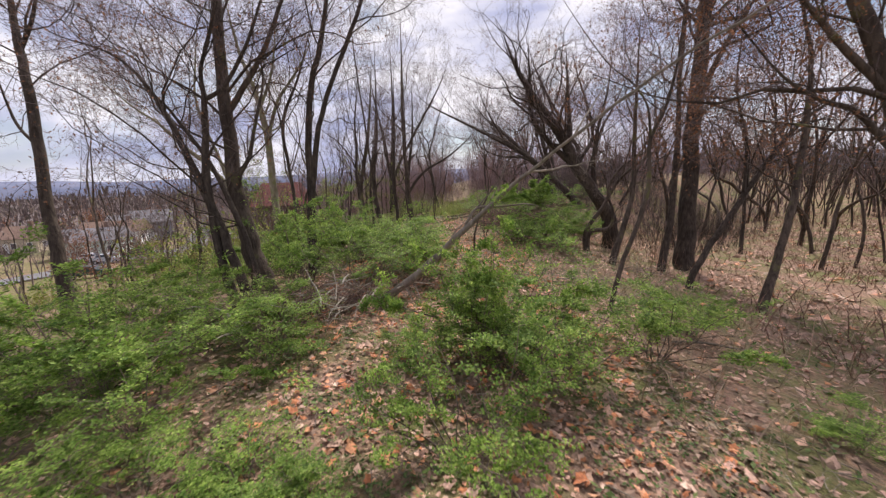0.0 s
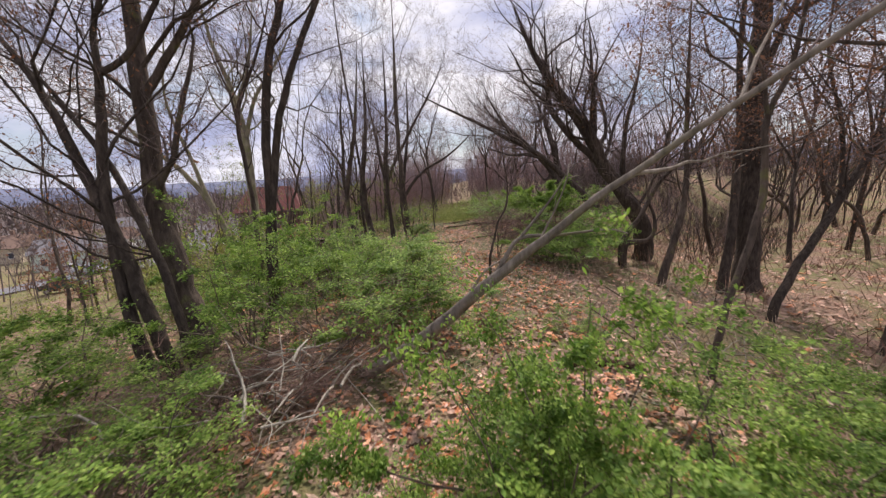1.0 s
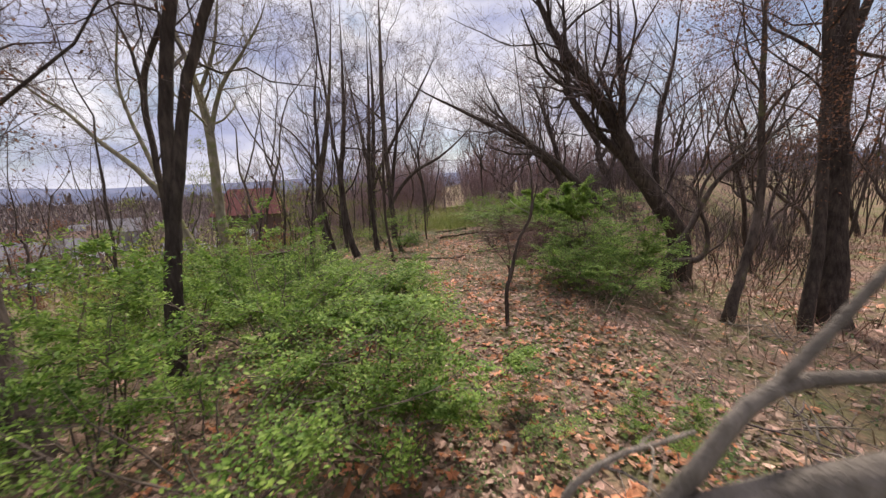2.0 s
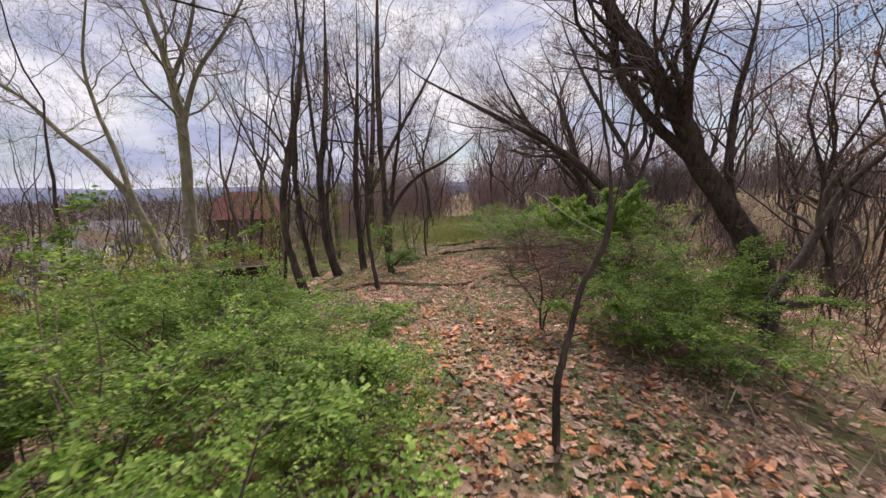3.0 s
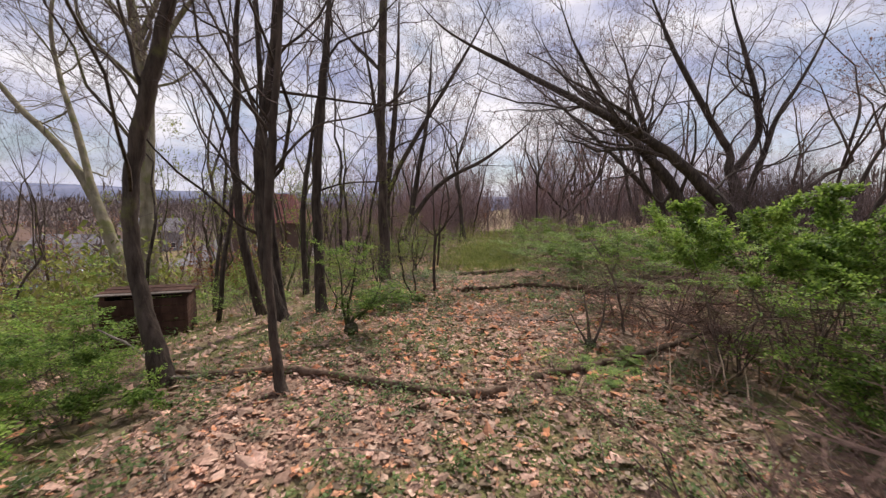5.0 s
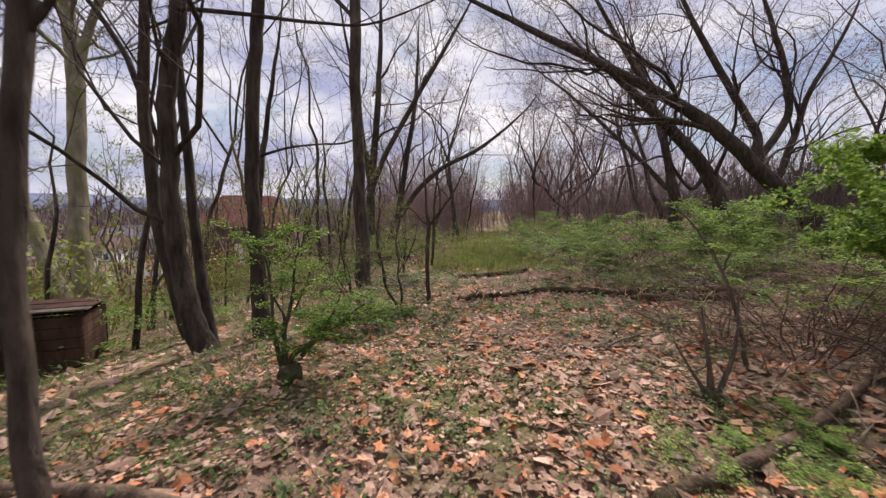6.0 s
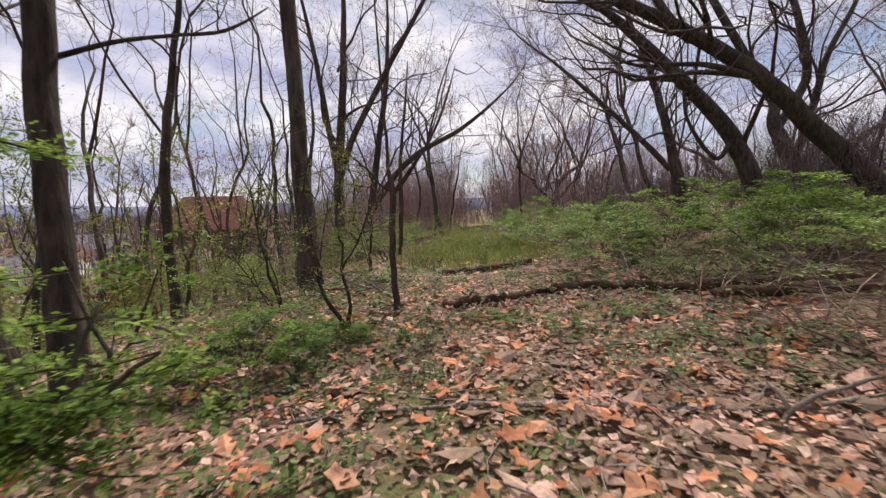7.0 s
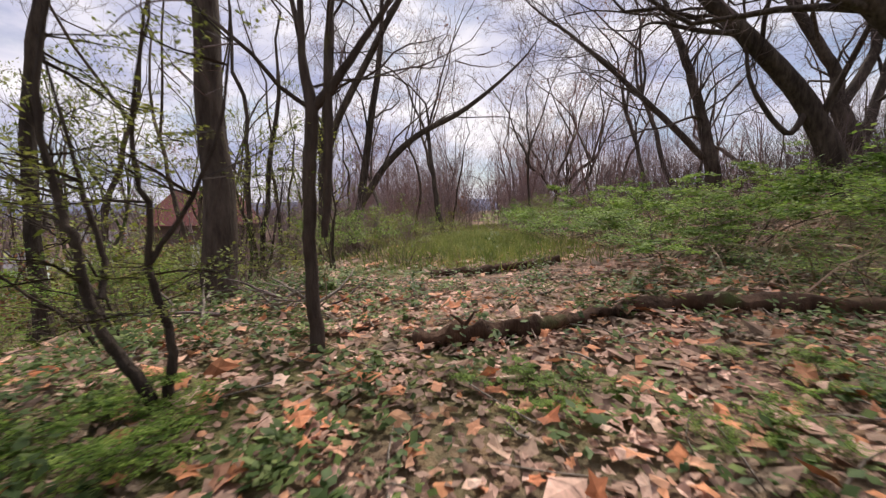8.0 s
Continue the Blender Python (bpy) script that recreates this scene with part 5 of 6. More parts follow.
build_shrub("honeysuckle shrub with tiers of green sprays on a dark mossy stump",
            [[(-1.04, 18.9, 0.0, 0.030), (-1.02, 18.9, 0.2, 0.024), (-0.85, 18.95, 0.32, 0.018), (-0.62, 19.0, 0.5, 0.011), (-0.45, 19.05, 0.62, 0.005)],
             [(-1.06, 18.9, 0.05, 0.030), (-1.1, 18.95, 0.35, 0.021), (-1.05, 19.0, 0.65, 0.015), (-1.0, 19.0, 1.0, 0.008), (-0.9, 19.05, 1.25, 0.004)],
             [(-1.08, 18.9, 0.05, 0.024), (-1.16, 18.9, 0.4, 0.016), (-1.2, 18.95, 0.8, 0.011), (-1.3, 19.0, 1.15, 0.005)],
             [(-0.95, 18.93, 0.2, 0.018), (-0.75, 19.0, 0.45, 0.012), (-0.65, 19.1, 0.75, 0.005)]], 15, 8500, 0.0125, M_GREEN, M_MOSS, 3, 0.1, 0.36)
build_shrub("dark crooked shrub with tiny yellow-green leaves",
            [[(-0.55, 21.25, 0.0, 0.022), (-0.63, 21.25, 0.14, 0.02), (-0.71, 21.25, 0.26, 0.018), (-0.77, 21.25, 0.42, 0.016), (-0.79, 21.25, 0.59, 0.014), (-0.84, 21.25, 0.76, 0.012), (-0.87, 21.25, 1.1, 0.009), (-0.8, 21.3, 1.5, 0.004)],
             [(-0.55, 21.28, 0.02, 0.02), (-0.53, 21.3, 0.2, 0.016), (-0.55, 21.3, 0.35, 0.014), (-0.59, 21.3, 0.51, 0.012), (-0.57, 21.3, 0.68, 0.01), (-0.61, 21.3, 0.95, 0.008), (-0.55, 21.35, 1.4, 0.004)],
             [(-0.75, 21.28, 0.4, 0.012), (-0.79, 21.35, 0.52, 0.011), (-0.83, 21.35, 0.7, 0.01), (-0.87, 21.35, 0.9, 0.007), (-0.95, 21.35, 1.3, 0.004)],
             [(-0.6, 21.3, 0.5, 0.01), (-0.45, 21.35, 0.75, 0.008), (-0.35, 21.4, 1.05, 0.006), (-0.3, 21.4, 1.4, 0.003)]], 10, 2600, 0.0105, M_LIME, M_DARK, 5, 0.0, 0.38)
build_shrub("tangled brown leafless shrub with pale broken twigs",
            [[(1.82, 14.35, 0.0, 0.02), (1.8, 14.35, 0.3, 0.018), (1.82, 14.35, 0.7, 0.014), (1.7, 14.4, 1.1, 0.01), (1.62, 14.4, 1.5, 0.005)],
             [(1.84, 14.38, 0.0, 0.016), (1.95, 14.4, 0.4, 0.014), (2.1, 14.45, 0.85, 0.01), (2.15, 14.5, 1.3, 0.005)],
             [(1.8, 14.38, 0.3, 0.014), (1.62, 14.45, 0.6, 0.011), (1.4, 14.5, 0.85, 0.008), (1.25, 14.5, 1.15, 0.004)],
             [(1.86, 14.4, 0.25, 0.013), (2.2, 14.5, 0.5, 0.01), (2.45, 14.55, 0.8, 0.008), (2.6, 14.6, 1.0, 0.004)]], 75, 500, 0.010, M_RUST, M_BROWN, 7, 0.0, 0.42)
build_shrub("small broken shrub with a few green sprouts at its foot",
            [[(2.13, 18.68, 0.0, 0.03), (2.1, 18.7, 0.3, 0.016), (2.02, 18.7, 0.7, 0.006)],
             [(2.16, 18.7, 0.0, 0.022), (2.28, 18.72, 0.35, 0.013), (2.3, 18.75, 0.8, 0.005)],
             [(2.1, 18.7, 0.05, 0.016), (1.95, 18.75, 0.3, 0.009), (1.85, 18.8, 0.5, 0.004)]], 5, 260, 0.011, M_GREEN, M_STEM, 9, 0.07, 0.25)
build_shrub("leaning sapling with green sprays at the path's edge",
            [[(2.75, 19.26, 0.0, 0.02), (2.7, 19.3, 0.35, 0.018), (2.58, 19.35, 0.75, 0.015), (2.4, 19.4, 1.1, 0.011), (2.2, 19.45, 1.35, 0.005)],
             [(2.55, 19.35, 0.8, 0.011), (2.65, 19.4, 1.1, 0.008), (2.6, 19.5, 1.45, 0.004)]], 10, 3600, 0.0125, M_GREEN, M_STEM, 11, 0.0, 0.42)


# ---- a small tree beside the path, just in leaf ----
def build_sapling(x, y, seed, height, label, leaves, stem_mat=M_DARK):
    rng = random.Random(seed)
    root = empty_at("sapling", x, y, land(x, y), label, "small tree")
    wood, tips = Tubes(), []
    for k in range(4):
        a = 6.283 * k / 4 + rng.uniform(-0.4, 0.4)
        o = 0.28 if k else 0.06
        main = bend(rng, (0.03 * math.cos(a), 0.03 * math.sin(a), -0.08), (math.cos(a) * o - 0.1, math.sin(a) * o, 1), height * rng.uniform(0.7, 1.0), 9, 0.19, 0.02)
        rr = [0.02 * (1 - 0.85 * i / 9) * (1.1 if k == 0 else 0.5) for i in range(10)]
        wood.add(main, rr, 7)
        sprout(rng, wood, wood, tips, main, rr, 2, 3, 6, 0.4, 0.9, 0.05, 0.4)
    part_of("branchwork", wood.v, wood.f, stem_mat, root, "thin stems")
    v, f = leaf_cloud(rng, [t for t in tips if t.z > 0.35 * height], leaves, 0.02, 0.05, 0.6)
    part_of("foliage", v, f, M_LIME, root, "tiny yellow-green leaves", False)


build_sapling(-1.5, 22.1, 6, 1.7, "thin small tree coming into yellow-green leaf", 380)
build_sapling(-1.1, 24.9, 7, 2.1, "small tree with sparse yellow-green leaves", 500)
build_sapling(-2.4, 25.6, 8, 2.4, "spindly small tree with yellow-green leaves", 500)


# ---- logs and sticks ----
def lay_log(name, label, ctrl, mat, seed, sides=12, stubs=0, arm=()):
    """A log or stick lying on the ground along a few points (x, y, lift, radius)."""
    rng = random.Random(seed)
    x0, y0 = ctrl[0][0], ctrl[0][1]
    base = Vector((x0, y0, land(x0, y0)))
    root = empty_at(name, *base, label, "log" if ctrl[0][3] > 0.03 else "stick")
    pts, radii = spline([(x, y, land(x, y) + lift, r) for x, y, lift, r in ctrl], 14 if ctrl[0][3] > 0.03 else 6)
    pts = [p - base for p in pts]
    for i, p in enumerate(pts):
        p.x += radii[i] * 0.5 * noise.noise((seed, i * 0.22, 1))
        p.z += radii[i] * 0.35 * noise.noise((seed, i * 0.22, 5))
        radii[i] *= 1 + 0.22 * noise.noise((seed, i * 0.4, 11))
    t = Tubes().add(pts, radii, sides)
    rough = 0.6 * max(radii)
    t.v = [(x + rough * noise.noise((x * 9, y * 9, z * 9 + seed)), y + rough * noise.noise((x * 9 + 7, y * 9, z * 9)), z + rough * noise.noise((x * 9, y * 9 + 5, z * 9)) + 0.8 * rough * noise.noise((x * 24, y * 24, z * 40))) for x, y, z in t.v]
    t.f.append(tuple(range(sides - 1, -1, -1)))
    part_of("bark", t.v, t.f, mat, root)
    if arm:
        b = Tubes().add([Vector((x, y, land(x, y) + h)) - base for x, y, h in arm], [0.011 * (1 - 0.5 * i / len(arm)) for i in range(len(arm))], 7)
        part_of("fork", b.v, b.f, mat, root)
    for _ in range(stubs):
        i = rng.randrange(1, len(pts) - 1)
        b = Tubes()
        r = radii[i] * 0.35
        way = bend(rng, pts[i], (rng.gauss(0, 1), rng.gauss(0, 1), rng.uniform(0.3, 1)), rng.uniform(2, 5) * radii[i], 4, 0.15, 0)
        b.add(way, [r, r * 0.8, r * 0.6, r * 0.45, r * 0.3], 6)
        part_of("branch_stub", b.v, b.f, mat, root)
    return root


lay_log("log", "long bark-covered log lying across the path", [(-3.3, 18.35, 0.04, 0.026), (-2.3, 17.85, 0.045, 0.033), (-1.2, 17.52, 0.045, 0.037), (-0.2, 17.42, 0.045, 0.038), (0.55, 17.3, 0.045, 0.04), (1.0, 17.4, 0.05, 0.034)], M_LOG, 1, 12, 3)
lay_log("log", "short broken log on the leaves", [(1.28, 17.66, 0.04, 0.036), (1.95, 17.97, 0.06, 0.038), (2.95, 18.62, 0.07, 0.032), (3.9, 19.35, 0.1, 0.022)], M_LOG, 2, 12, 2)
lay_log("log", "dark rotten log across the path", [(0.26, 21.95, 0.04, 0.036), (0.5, 21.93, 0.06, 0.056), (0.78, 22.0, 0.05, 0.046), (1.04, 22.08, 0.05, 0.04), (1.36, 22.2, 0.06, 0.03)], M_ROT, 3, 12, 3)
lay_log("log", "long reddish-brown rotten log on the bank", [(1.3, 22.2, 0.02, 0.028), (1.55, 22.3, 0.05, 0.04), (2.1, 22.25, 0.06, 0.045), (2.75, 22.12, 0.06, 0.055), (3.6, 21.95, 0.06, 0.062), (4.6, 21.75, 0.06, 0.066)], M_ROT, 4, 12, 4)
lay_log("log", "broken slab of rotten wood on the bank", [(2.75, 21.65, 0.1, 0.04), (3.4, 21.5, 0.1, 0.055), (4.2, 21.5, 0.08, 0.05)], M_ROT, 5, 10, 2)
lay_log("stick", "thin fallen stick across the path", [(-0.55, 19.75, 0.02, 0.011), (0.2, 19.85, 0.025, 0.013), (0.9, 19.8, 0.02, 0.014), (1.7, 19.65, 0.03, 0.013), (2.3, 19.75, 0.05, 0.008)], M_DEAD, 6, 7, 3)
lay_log("stick", "forked bleached branch on the leaves", [(1.676, 19.545, 0.0, 0.012), (1.726, 19.583, 0.06, 0.011), (1.879, 19.586, 0.14, 0.009), (2.048, 19.558, 0.212, 0.006)], M_DEAD, 7, 8, 0, [(1.726, 19.583, 0.06), (1.714, 19.632, 0.116), (1.703, 19.681, 0.141)])
lay_log("stick", "bare branch lying down the slope beside a trunk", [(-2.45, 17.85, 0.05, 0.024), (-3.1, 18.0, 0.12, 0.022), (-3.9, 18.5, 0.35, 0.018), (-4.7, 18.7, 0.75, 0.012)], M_DEAD, 14, 7, 3)
lay_log("stick", "thin stick lying on the path", [(0.1, 13.3, 0.02, 0.012), (0.55, 13.5, 0.02, 0.012), (1.0, 13.45, 0.02, 0.008)], M_DEAD, 8, 6, 1)
lay_log("log", "dark log farther along the path", [(0.2, 24.2, 0.03, 0.04), (1.0, 24.6, 0.05, 0.05), (1.7, 24.8, 0.05, 0.04)], M_ROT, 10, 10, 1)
lay_log("stick", "bleached stick at the wood's edge", [(4.44, 6.55, 0.03, 0.02), (5.2, 6.75, 0.06, 0.02), (5.96, 6.57, 0.12, 0.012)], M_DEAD, 11, 7, 3)
lay_log("stick", "long pale dead branch caught in a crooked sapling", [(1.69, 11.7, 1.76, 0.0035), (1.62, 11.95, 1.81, 0.0035), (1.51, 12.3, 1.9, 0.0033), (1.41, 12.55, 2.02, 0.003), (1.33, 12.76, 2.1, 0.0026), (1.28, 12.84, 2.05, 0.002)], M_BLEACH, 13, 7, 1)
lay_log("log", "dark log lying at the wood's edge", [(1.68, 7.67, 0.04, 0.05), (2.25, 7.77, 0.05, 0.06), (2.83, 7.73, 0.04, 0.05)], M_ROT, 12, 10, 2)


# ---- brush pile of bleached dead branches ----
def build_brush_pile(x, y, seed, count, reach, label, thick=0.016, woods=(M_DEAD, M_TWIG, M_DEAD), heap=0.15):
    rng = random.Random(seed)
    z = land(x, y)
    root = empty_at("brush_pile", x, y, z, label, "brush pile")
    for _ in range(int(count * 2.4)):
        b = Tubes()
        a = rng.uniform(0, 6.283)
        p = Vector((rng.gauss(0, reach * 0.4), rng.gauss(0, reach * 0.3), rng.uniform(0.02, heap)))
        p.z += land(x + p.x, y + p.y) - z
        way = bend(rng, p, (math.cos(a), math.sin(a), rng.uniform(0.05, 0.6)), reach * rng.uniform(0.35, 1.1), 6, 0.2, -0.02)
        r = 0.004 + (thick - 0.004) * rng.random() ** 2
        rr = [r * (1 - 0.75 * i / 6) for i in range(7)]
        b.add(way, rr, 5, True)
        part_of("branch", b.v, b.f, rng.choice(woods), root)


build_brush_pile(-1.87, 6.76, 1, 30, 1.3, "heap of bleached dead branches beside the fallen tree", 0.024, (M_BLEACH, M_DEAD, M_BLEACH), 0.55)
build_brush_pile(-1.49, 7.73, 2, 16, 0.9, "tangle of dead twigs at the fallen trunk's foot")
build_brush_pile(-0.90, 22.60, 3, 18, 0.6, "heap of pale dead twigs beside the path")
build_brush_pile(4.24, 9.04, 4, 20, 1.1, "heap of dead sticks at the wood's edge")
build_brush_pile(3.90, 22.30, 5, 14, 0.9, "dead branches lying along the rotten log")
build_brush_pile(6.40, 12.40, 6, 16, 1.2, "dead branches scattered on the leaf litter")


# ---- an old wooden box on the slope ----
def block(sx, sy, sz, edge=0.006):
    bm = bmesh.new()
    bmesh.ops.create_cube(bm, size=1)
    bmesh.ops.scale(bm, vec=(sx, sy, sz), verts=bm.verts)
    if edge:
        bmesh.ops.bevel(bm, geom=list(bm.edges), offset=edge, segments=1, affect="EDGES")
    return bm


def put_block(name, size, at, mat, parent, label="", turn=0.0, edge=0.006):
    bm = block(*size, edge)
    bmesh.ops.rotate(bm, cent=(0, 0, 0), matrix=Matrix.Rotation(radians(turn), 3, "Z"), verts=bm.verts)
    bmesh.ops.translate(bm, vec=at, verts=bm.verts)
    return part(name, bm, mat, parent, label)


def build_box(x, y, turn):
    z = land(x, y) - 0.12
    root = empty_at("wooden_box", x, y, z, "old dark wooden box with a warped grey lid on the slope", "wooden box", turn=turn)
    w, d, h = 1.5, 0.95, 1.12
    for sx in (-1, 1):
        for sy in (-1, 1):
            put_block("leg", (0.09, 0.09, h + 0.55), (sx * (w / 2 - 0.06), sy * (d / 2 - 0.06), h / 2 - 0.2), M_PLANK, root)
    for k in range(6):
        zz = 0.22 + k * 0.165
        put_block("plank", (w, 0.03, 0.155), (0, -d / 2, zz), M_PLANK, root)
        put_block("plank", (w, 0.03, 0.155), (0, d / 2, zz), M_PLANK, root)
        put_block("plank", (0.03, d - 0.07, 0.155), (w / 2 - 0.02, 0, zz), M_PLANK, root)
        put_block("plank", (0.03, d - 0.07, 0.155), (-w / 2 + 0.02, 0, zz), M_PLANK, root)
    for k in range(5):
        put_block("lid_board", (w + 0.14, 0.195, 0.025), (0, -0.4 + k * 0.2, h + 0.1 + 0.012 * (k % 2)), M_LID if k == 0 else M_PLANK, root)


build_box(-6.3, 21.4, 28)


# ---- houses, road and cars in the valley ----
def build_house(x, y, turn, w, d, h, roof_h, wall_mat, roof_mat, label, hip=0.0, lift=0.0, windows=True, chimney=True):
    z = land(x, y) + lift
    root = empty_at("house", x, y, z, label, "house", turn=turn)
    put_block("wall", (w, d, h + 3), (0, 0, h / 2 - 1.5), wall_mat, root, edge=0)
    e, r = 0.45, w / 2 * (1 - hip)
    zr = h + 0.004
    v = [(-w / 2 - e, -d / 2 - e, zr), (w / 2 + e, -d / 2 - e, zr), (w / 2 + e, d / 2 + e, zr), (-w / 2 - e, d / 2 + e, zr), (-r - e * (hip == 0), 0, h + roof_h), (r + e * (hip == 0), 0, h + roof_h)]
    part_of("roof", v, [(0, 1, 5, 4), (2, 3, 4, 5), (1, 2, 5), (3, 0, 4), (3, 2, 1, 0)], roof_mat, root, soft=False)
    if hip == 0:
        for s in (-1, 1):
            v = [(s * (w / 2 - 0.02), -d / 2, h), (s * (w / 2 - 0.02), d / 2, h), (s * (w / 2 - 0.02), 0, h + roof_h * 0.9)]
            part_of("gable", v, [(0, 1, 2)], wall_mat, root, soft=False)
    rows = max(1, int(h / 2.6)) if windows else 0
    for row in range(rows):
        zz = 1.5 + row * 2.6
        for side in (-1, 1):
            n = max(2, int(w / 2.6))
            for k in range(n):
                xx = -w / 2 + (k + 0.5) * w / n
                win = put_block("window", (1.0, 0.08, 1.25), (xx, side * (d / 2 + 0.03), zz), M_TRIM, root, "white framed window", edge=0)
                put_block("pane", (0.8, 0.04, 1.05), (xx, side * (d / 2 + 0.065), zz), M_PANE, win, edge=0)
            for k in range(2):
                yy = (k - 0.5) * d / 2
                win = put_block("window", (0.08, 1.0, 1.25), (side * (w / 2 + 0.03), yy, zz), M_TRIM, root, "white framed window", edge=0)
                put_block("pane", (0.04, 0.8, 1.05), (side * (w / 2 + 0.065), yy, zz), M_PANE, win, edge=0)
    door = put_block("door", (0.95, 0.08, 2.05), (0.0, -d / 2 - 0.05, 1.02), M_TRIM, root, edge=0)
    if chimney:
        put_block("chimney", (0.6, 0.6, roof_h + 0.9), (w * 0.22, 0.4, h + roof_h * 0.5 + 0.5), M_ROOF["brown"], root, edge=0)
    return root


build_house(-21.9, 54.5, 12, 7.2, 6.0, 3.7, 3.0, M_SIDING["brown"], M_ROOF["red"], "dark brown house with a reddish hipped roof below the woods", 0.3, 1.88, False, False)
build_house(-72.0, 97.0, 35, 8.0, 7.5, 4.6, 2.8, M_SIDING["grey"], M_ROOF["grey"], "grey two-storey house with white windows in the valley")
build_house(-66.0, 73.0, 25, 10.0, 7.0, 3.0, 2.2, M_SIDING["green"], M_ROOF["grey"], "pale green bungalow in the valley")
build_house(-74.0, 88.0, 20, 11.0, 7.5, 3.0, 2.4, M_SIDING["white"], M_ROOF["brown"], "white bungalow with a brown roof in the valley")
build_house(-88.0, 112.0, 30, 12.0, 8.0, 3.2, 2.5, M_SIDING["white"], M_ROOF["grey"], "low white house with a grey roof in the valley")
build_house(-92.0, 84.0, 15, 11.0, 8.0, 3.0, 2.4, M_SIDING["tan"], M_ROOF["brown"], "tan house among valley trees")
build_house(-44.0, 96.0, 30, 10.0, 7.5, 3.2, 2.4, M_SIDING["white"], M_ROOF["grey"], "white house at the foot of the slope")
build_house(-30.0, 74.0, 24, 9.0, 7.0, 3.0, 2.2, M_SIDING["white"], M_ROOF["brown"], "small white house below the woods")


def build_strip(name, label, ctrl, half, mat, lift=0.05):
    pts, _ = spline([(x, y, 0, 1) for x, y in ctrl], 14)
    v, f = [], []
    for i, p in enumerate(pts):
        t = (pts[min(i + 1, len(pts) - 1)] - pts[max(i - 1, 0)]).normalized()
        n = Vector((-t.y, t.x, 0))
        for s in (-1, -0.33, 0.33, 1):
            q = p + n * half * s
            v.append((q.x, q.y, land(q.x, q.y) + lift))
        if i:
            k = (i - 1) * 4
            f += [(k + j, k + j + 1, k + j + 5, k + j + 4) for j in range(3)]
    return tagged(part_of(name, v, f, mat), label, "road", kind="structure")


build_strip("road", "grey asphalt road through the valley", [(-67, 29), (-59, 49), (-52, 67), (-48, 77), (-59, 96), (-79, 133), (-130, 220)], 3.6, M_ROAD, 0.12)
build_strip("driveway", "paved parking area beside the road", [(-52, 65), (-46, 63), (-40, 62)], 3.2, M_ROAD, 0.18)


def build_car(x, y, turn, mat, label):
    z = land(x, y) + 0.14
    root = empty_at("car", x, y, z, label, "car", turn=turn)
    profile = [(-2.2, 0.35), (-2.2, 0.75), (-2.05, 0.9), (-1.45, 0.95), (-0.95, 1.38), (0.45, 1.42), (1.05, 1.0), (1.95, 0.85), (2.2, 0.65), (2.2, 0.35)]
    v, f = [], []
    for s, wide in ((-1, 0.86), (1, 0.86)):
        v += [(px, s * (wide - 0.16 * max(0, pz - 0.9) / 0.5), pz) for px, pz in profile]
    n = len(profile)
    f.append(tuple(range(n - 1, -1, -1)))
    f.append(tuple(range(n, 2 * n)))
    f += [(k, (k + 1) % n, n + (k + 1) % n, n + k) for k in range(n)]
    part_of("body", v, f, mat, root, soft=False)
    for s in (-1, 1):
        vv = [(-1.3, s * 0.862, 1.0), (0.85, s * 0.862, 1.0), (0.4, s * 0.745, 1.34), (-0.9, s * 0.745, 1.34)]
        part_of("side_window", vv, [(0, 1, 2, 3)], M_PANE, root, soft=False)
        for wx in (-1.35, 1.35):
            bm = bmesh.new()
            bmesh.ops.create_cone(bm, cap_ends=True, segments=20, radius1=0.33, radius2=0.33, depth=0.22, matrix=Matrix.Translation((wx, s * 0.8, 0.2)) @ Matrix.Rotation(radians(90), 4, "X"))
            wheel = part("wheel", bm, M_TYRE, root)
            bm = bmesh.new()
            bmesh.ops.create_cone(bm, cap_ends=True, segments=16, radius1=0.2, radius2=0.17, depth=0.04, matrix=Matrix.Translation((wx, s * 0.925, 0.2)) @ Matrix.Rotation(radians(90), 4, "X"))
            part("rim", bm, M_RIM, wheel)
    for name, vv in (("windscreen", [(1.02, -0.8, 1.03), (1.02, 0.8, 1.03), (0.5, 0.7, 1.40), (0.5, -0.7, 1.40)]), ("rear_window", [(-1.42, -0.8, 0.99), (-1.42, 0.8, 0.99), (-1.0, 0.7, 1.36), (-1.0, -0.7, 1.36)])):
        vv = [(px + (0.02 if px > 0 else -0.02), py, pz) for px, py, pz in vv]
        part_of(name, vv, [(0, 1, 2, 3)], M_PANE, root, soft=False)
    for px, mt, nm in ((2.19, M_TRIM, "headlight"), (-2.19, M_ROOF["red"], "tail_light")):
        for s in (-1, 1):
            put_block(nm, (0.06, 0.34, 0.14), (px, s * 0.6, 0.68), mt, root, edge=0.01)


for x, y, turn, k, label in [(-53.0, 60.6, 12, "silver", "silver estate car parked beside the valley road"), (-44.9, 48.2, 20, "green", "dark green car parked below the woods"), (-51.4, 65.5, 15, "black", "black car parked near the houses"), (-71.3, 88.2, 25, "white", "white car standing on the valley road"), (-57.8, 63.0, 20, "white", "white car parked across the valley road"), (-42.5, 79.1, 40, "white", "white car parked in front of a house")]:
    build_car(x, y, turn, M_CAR[k], label)


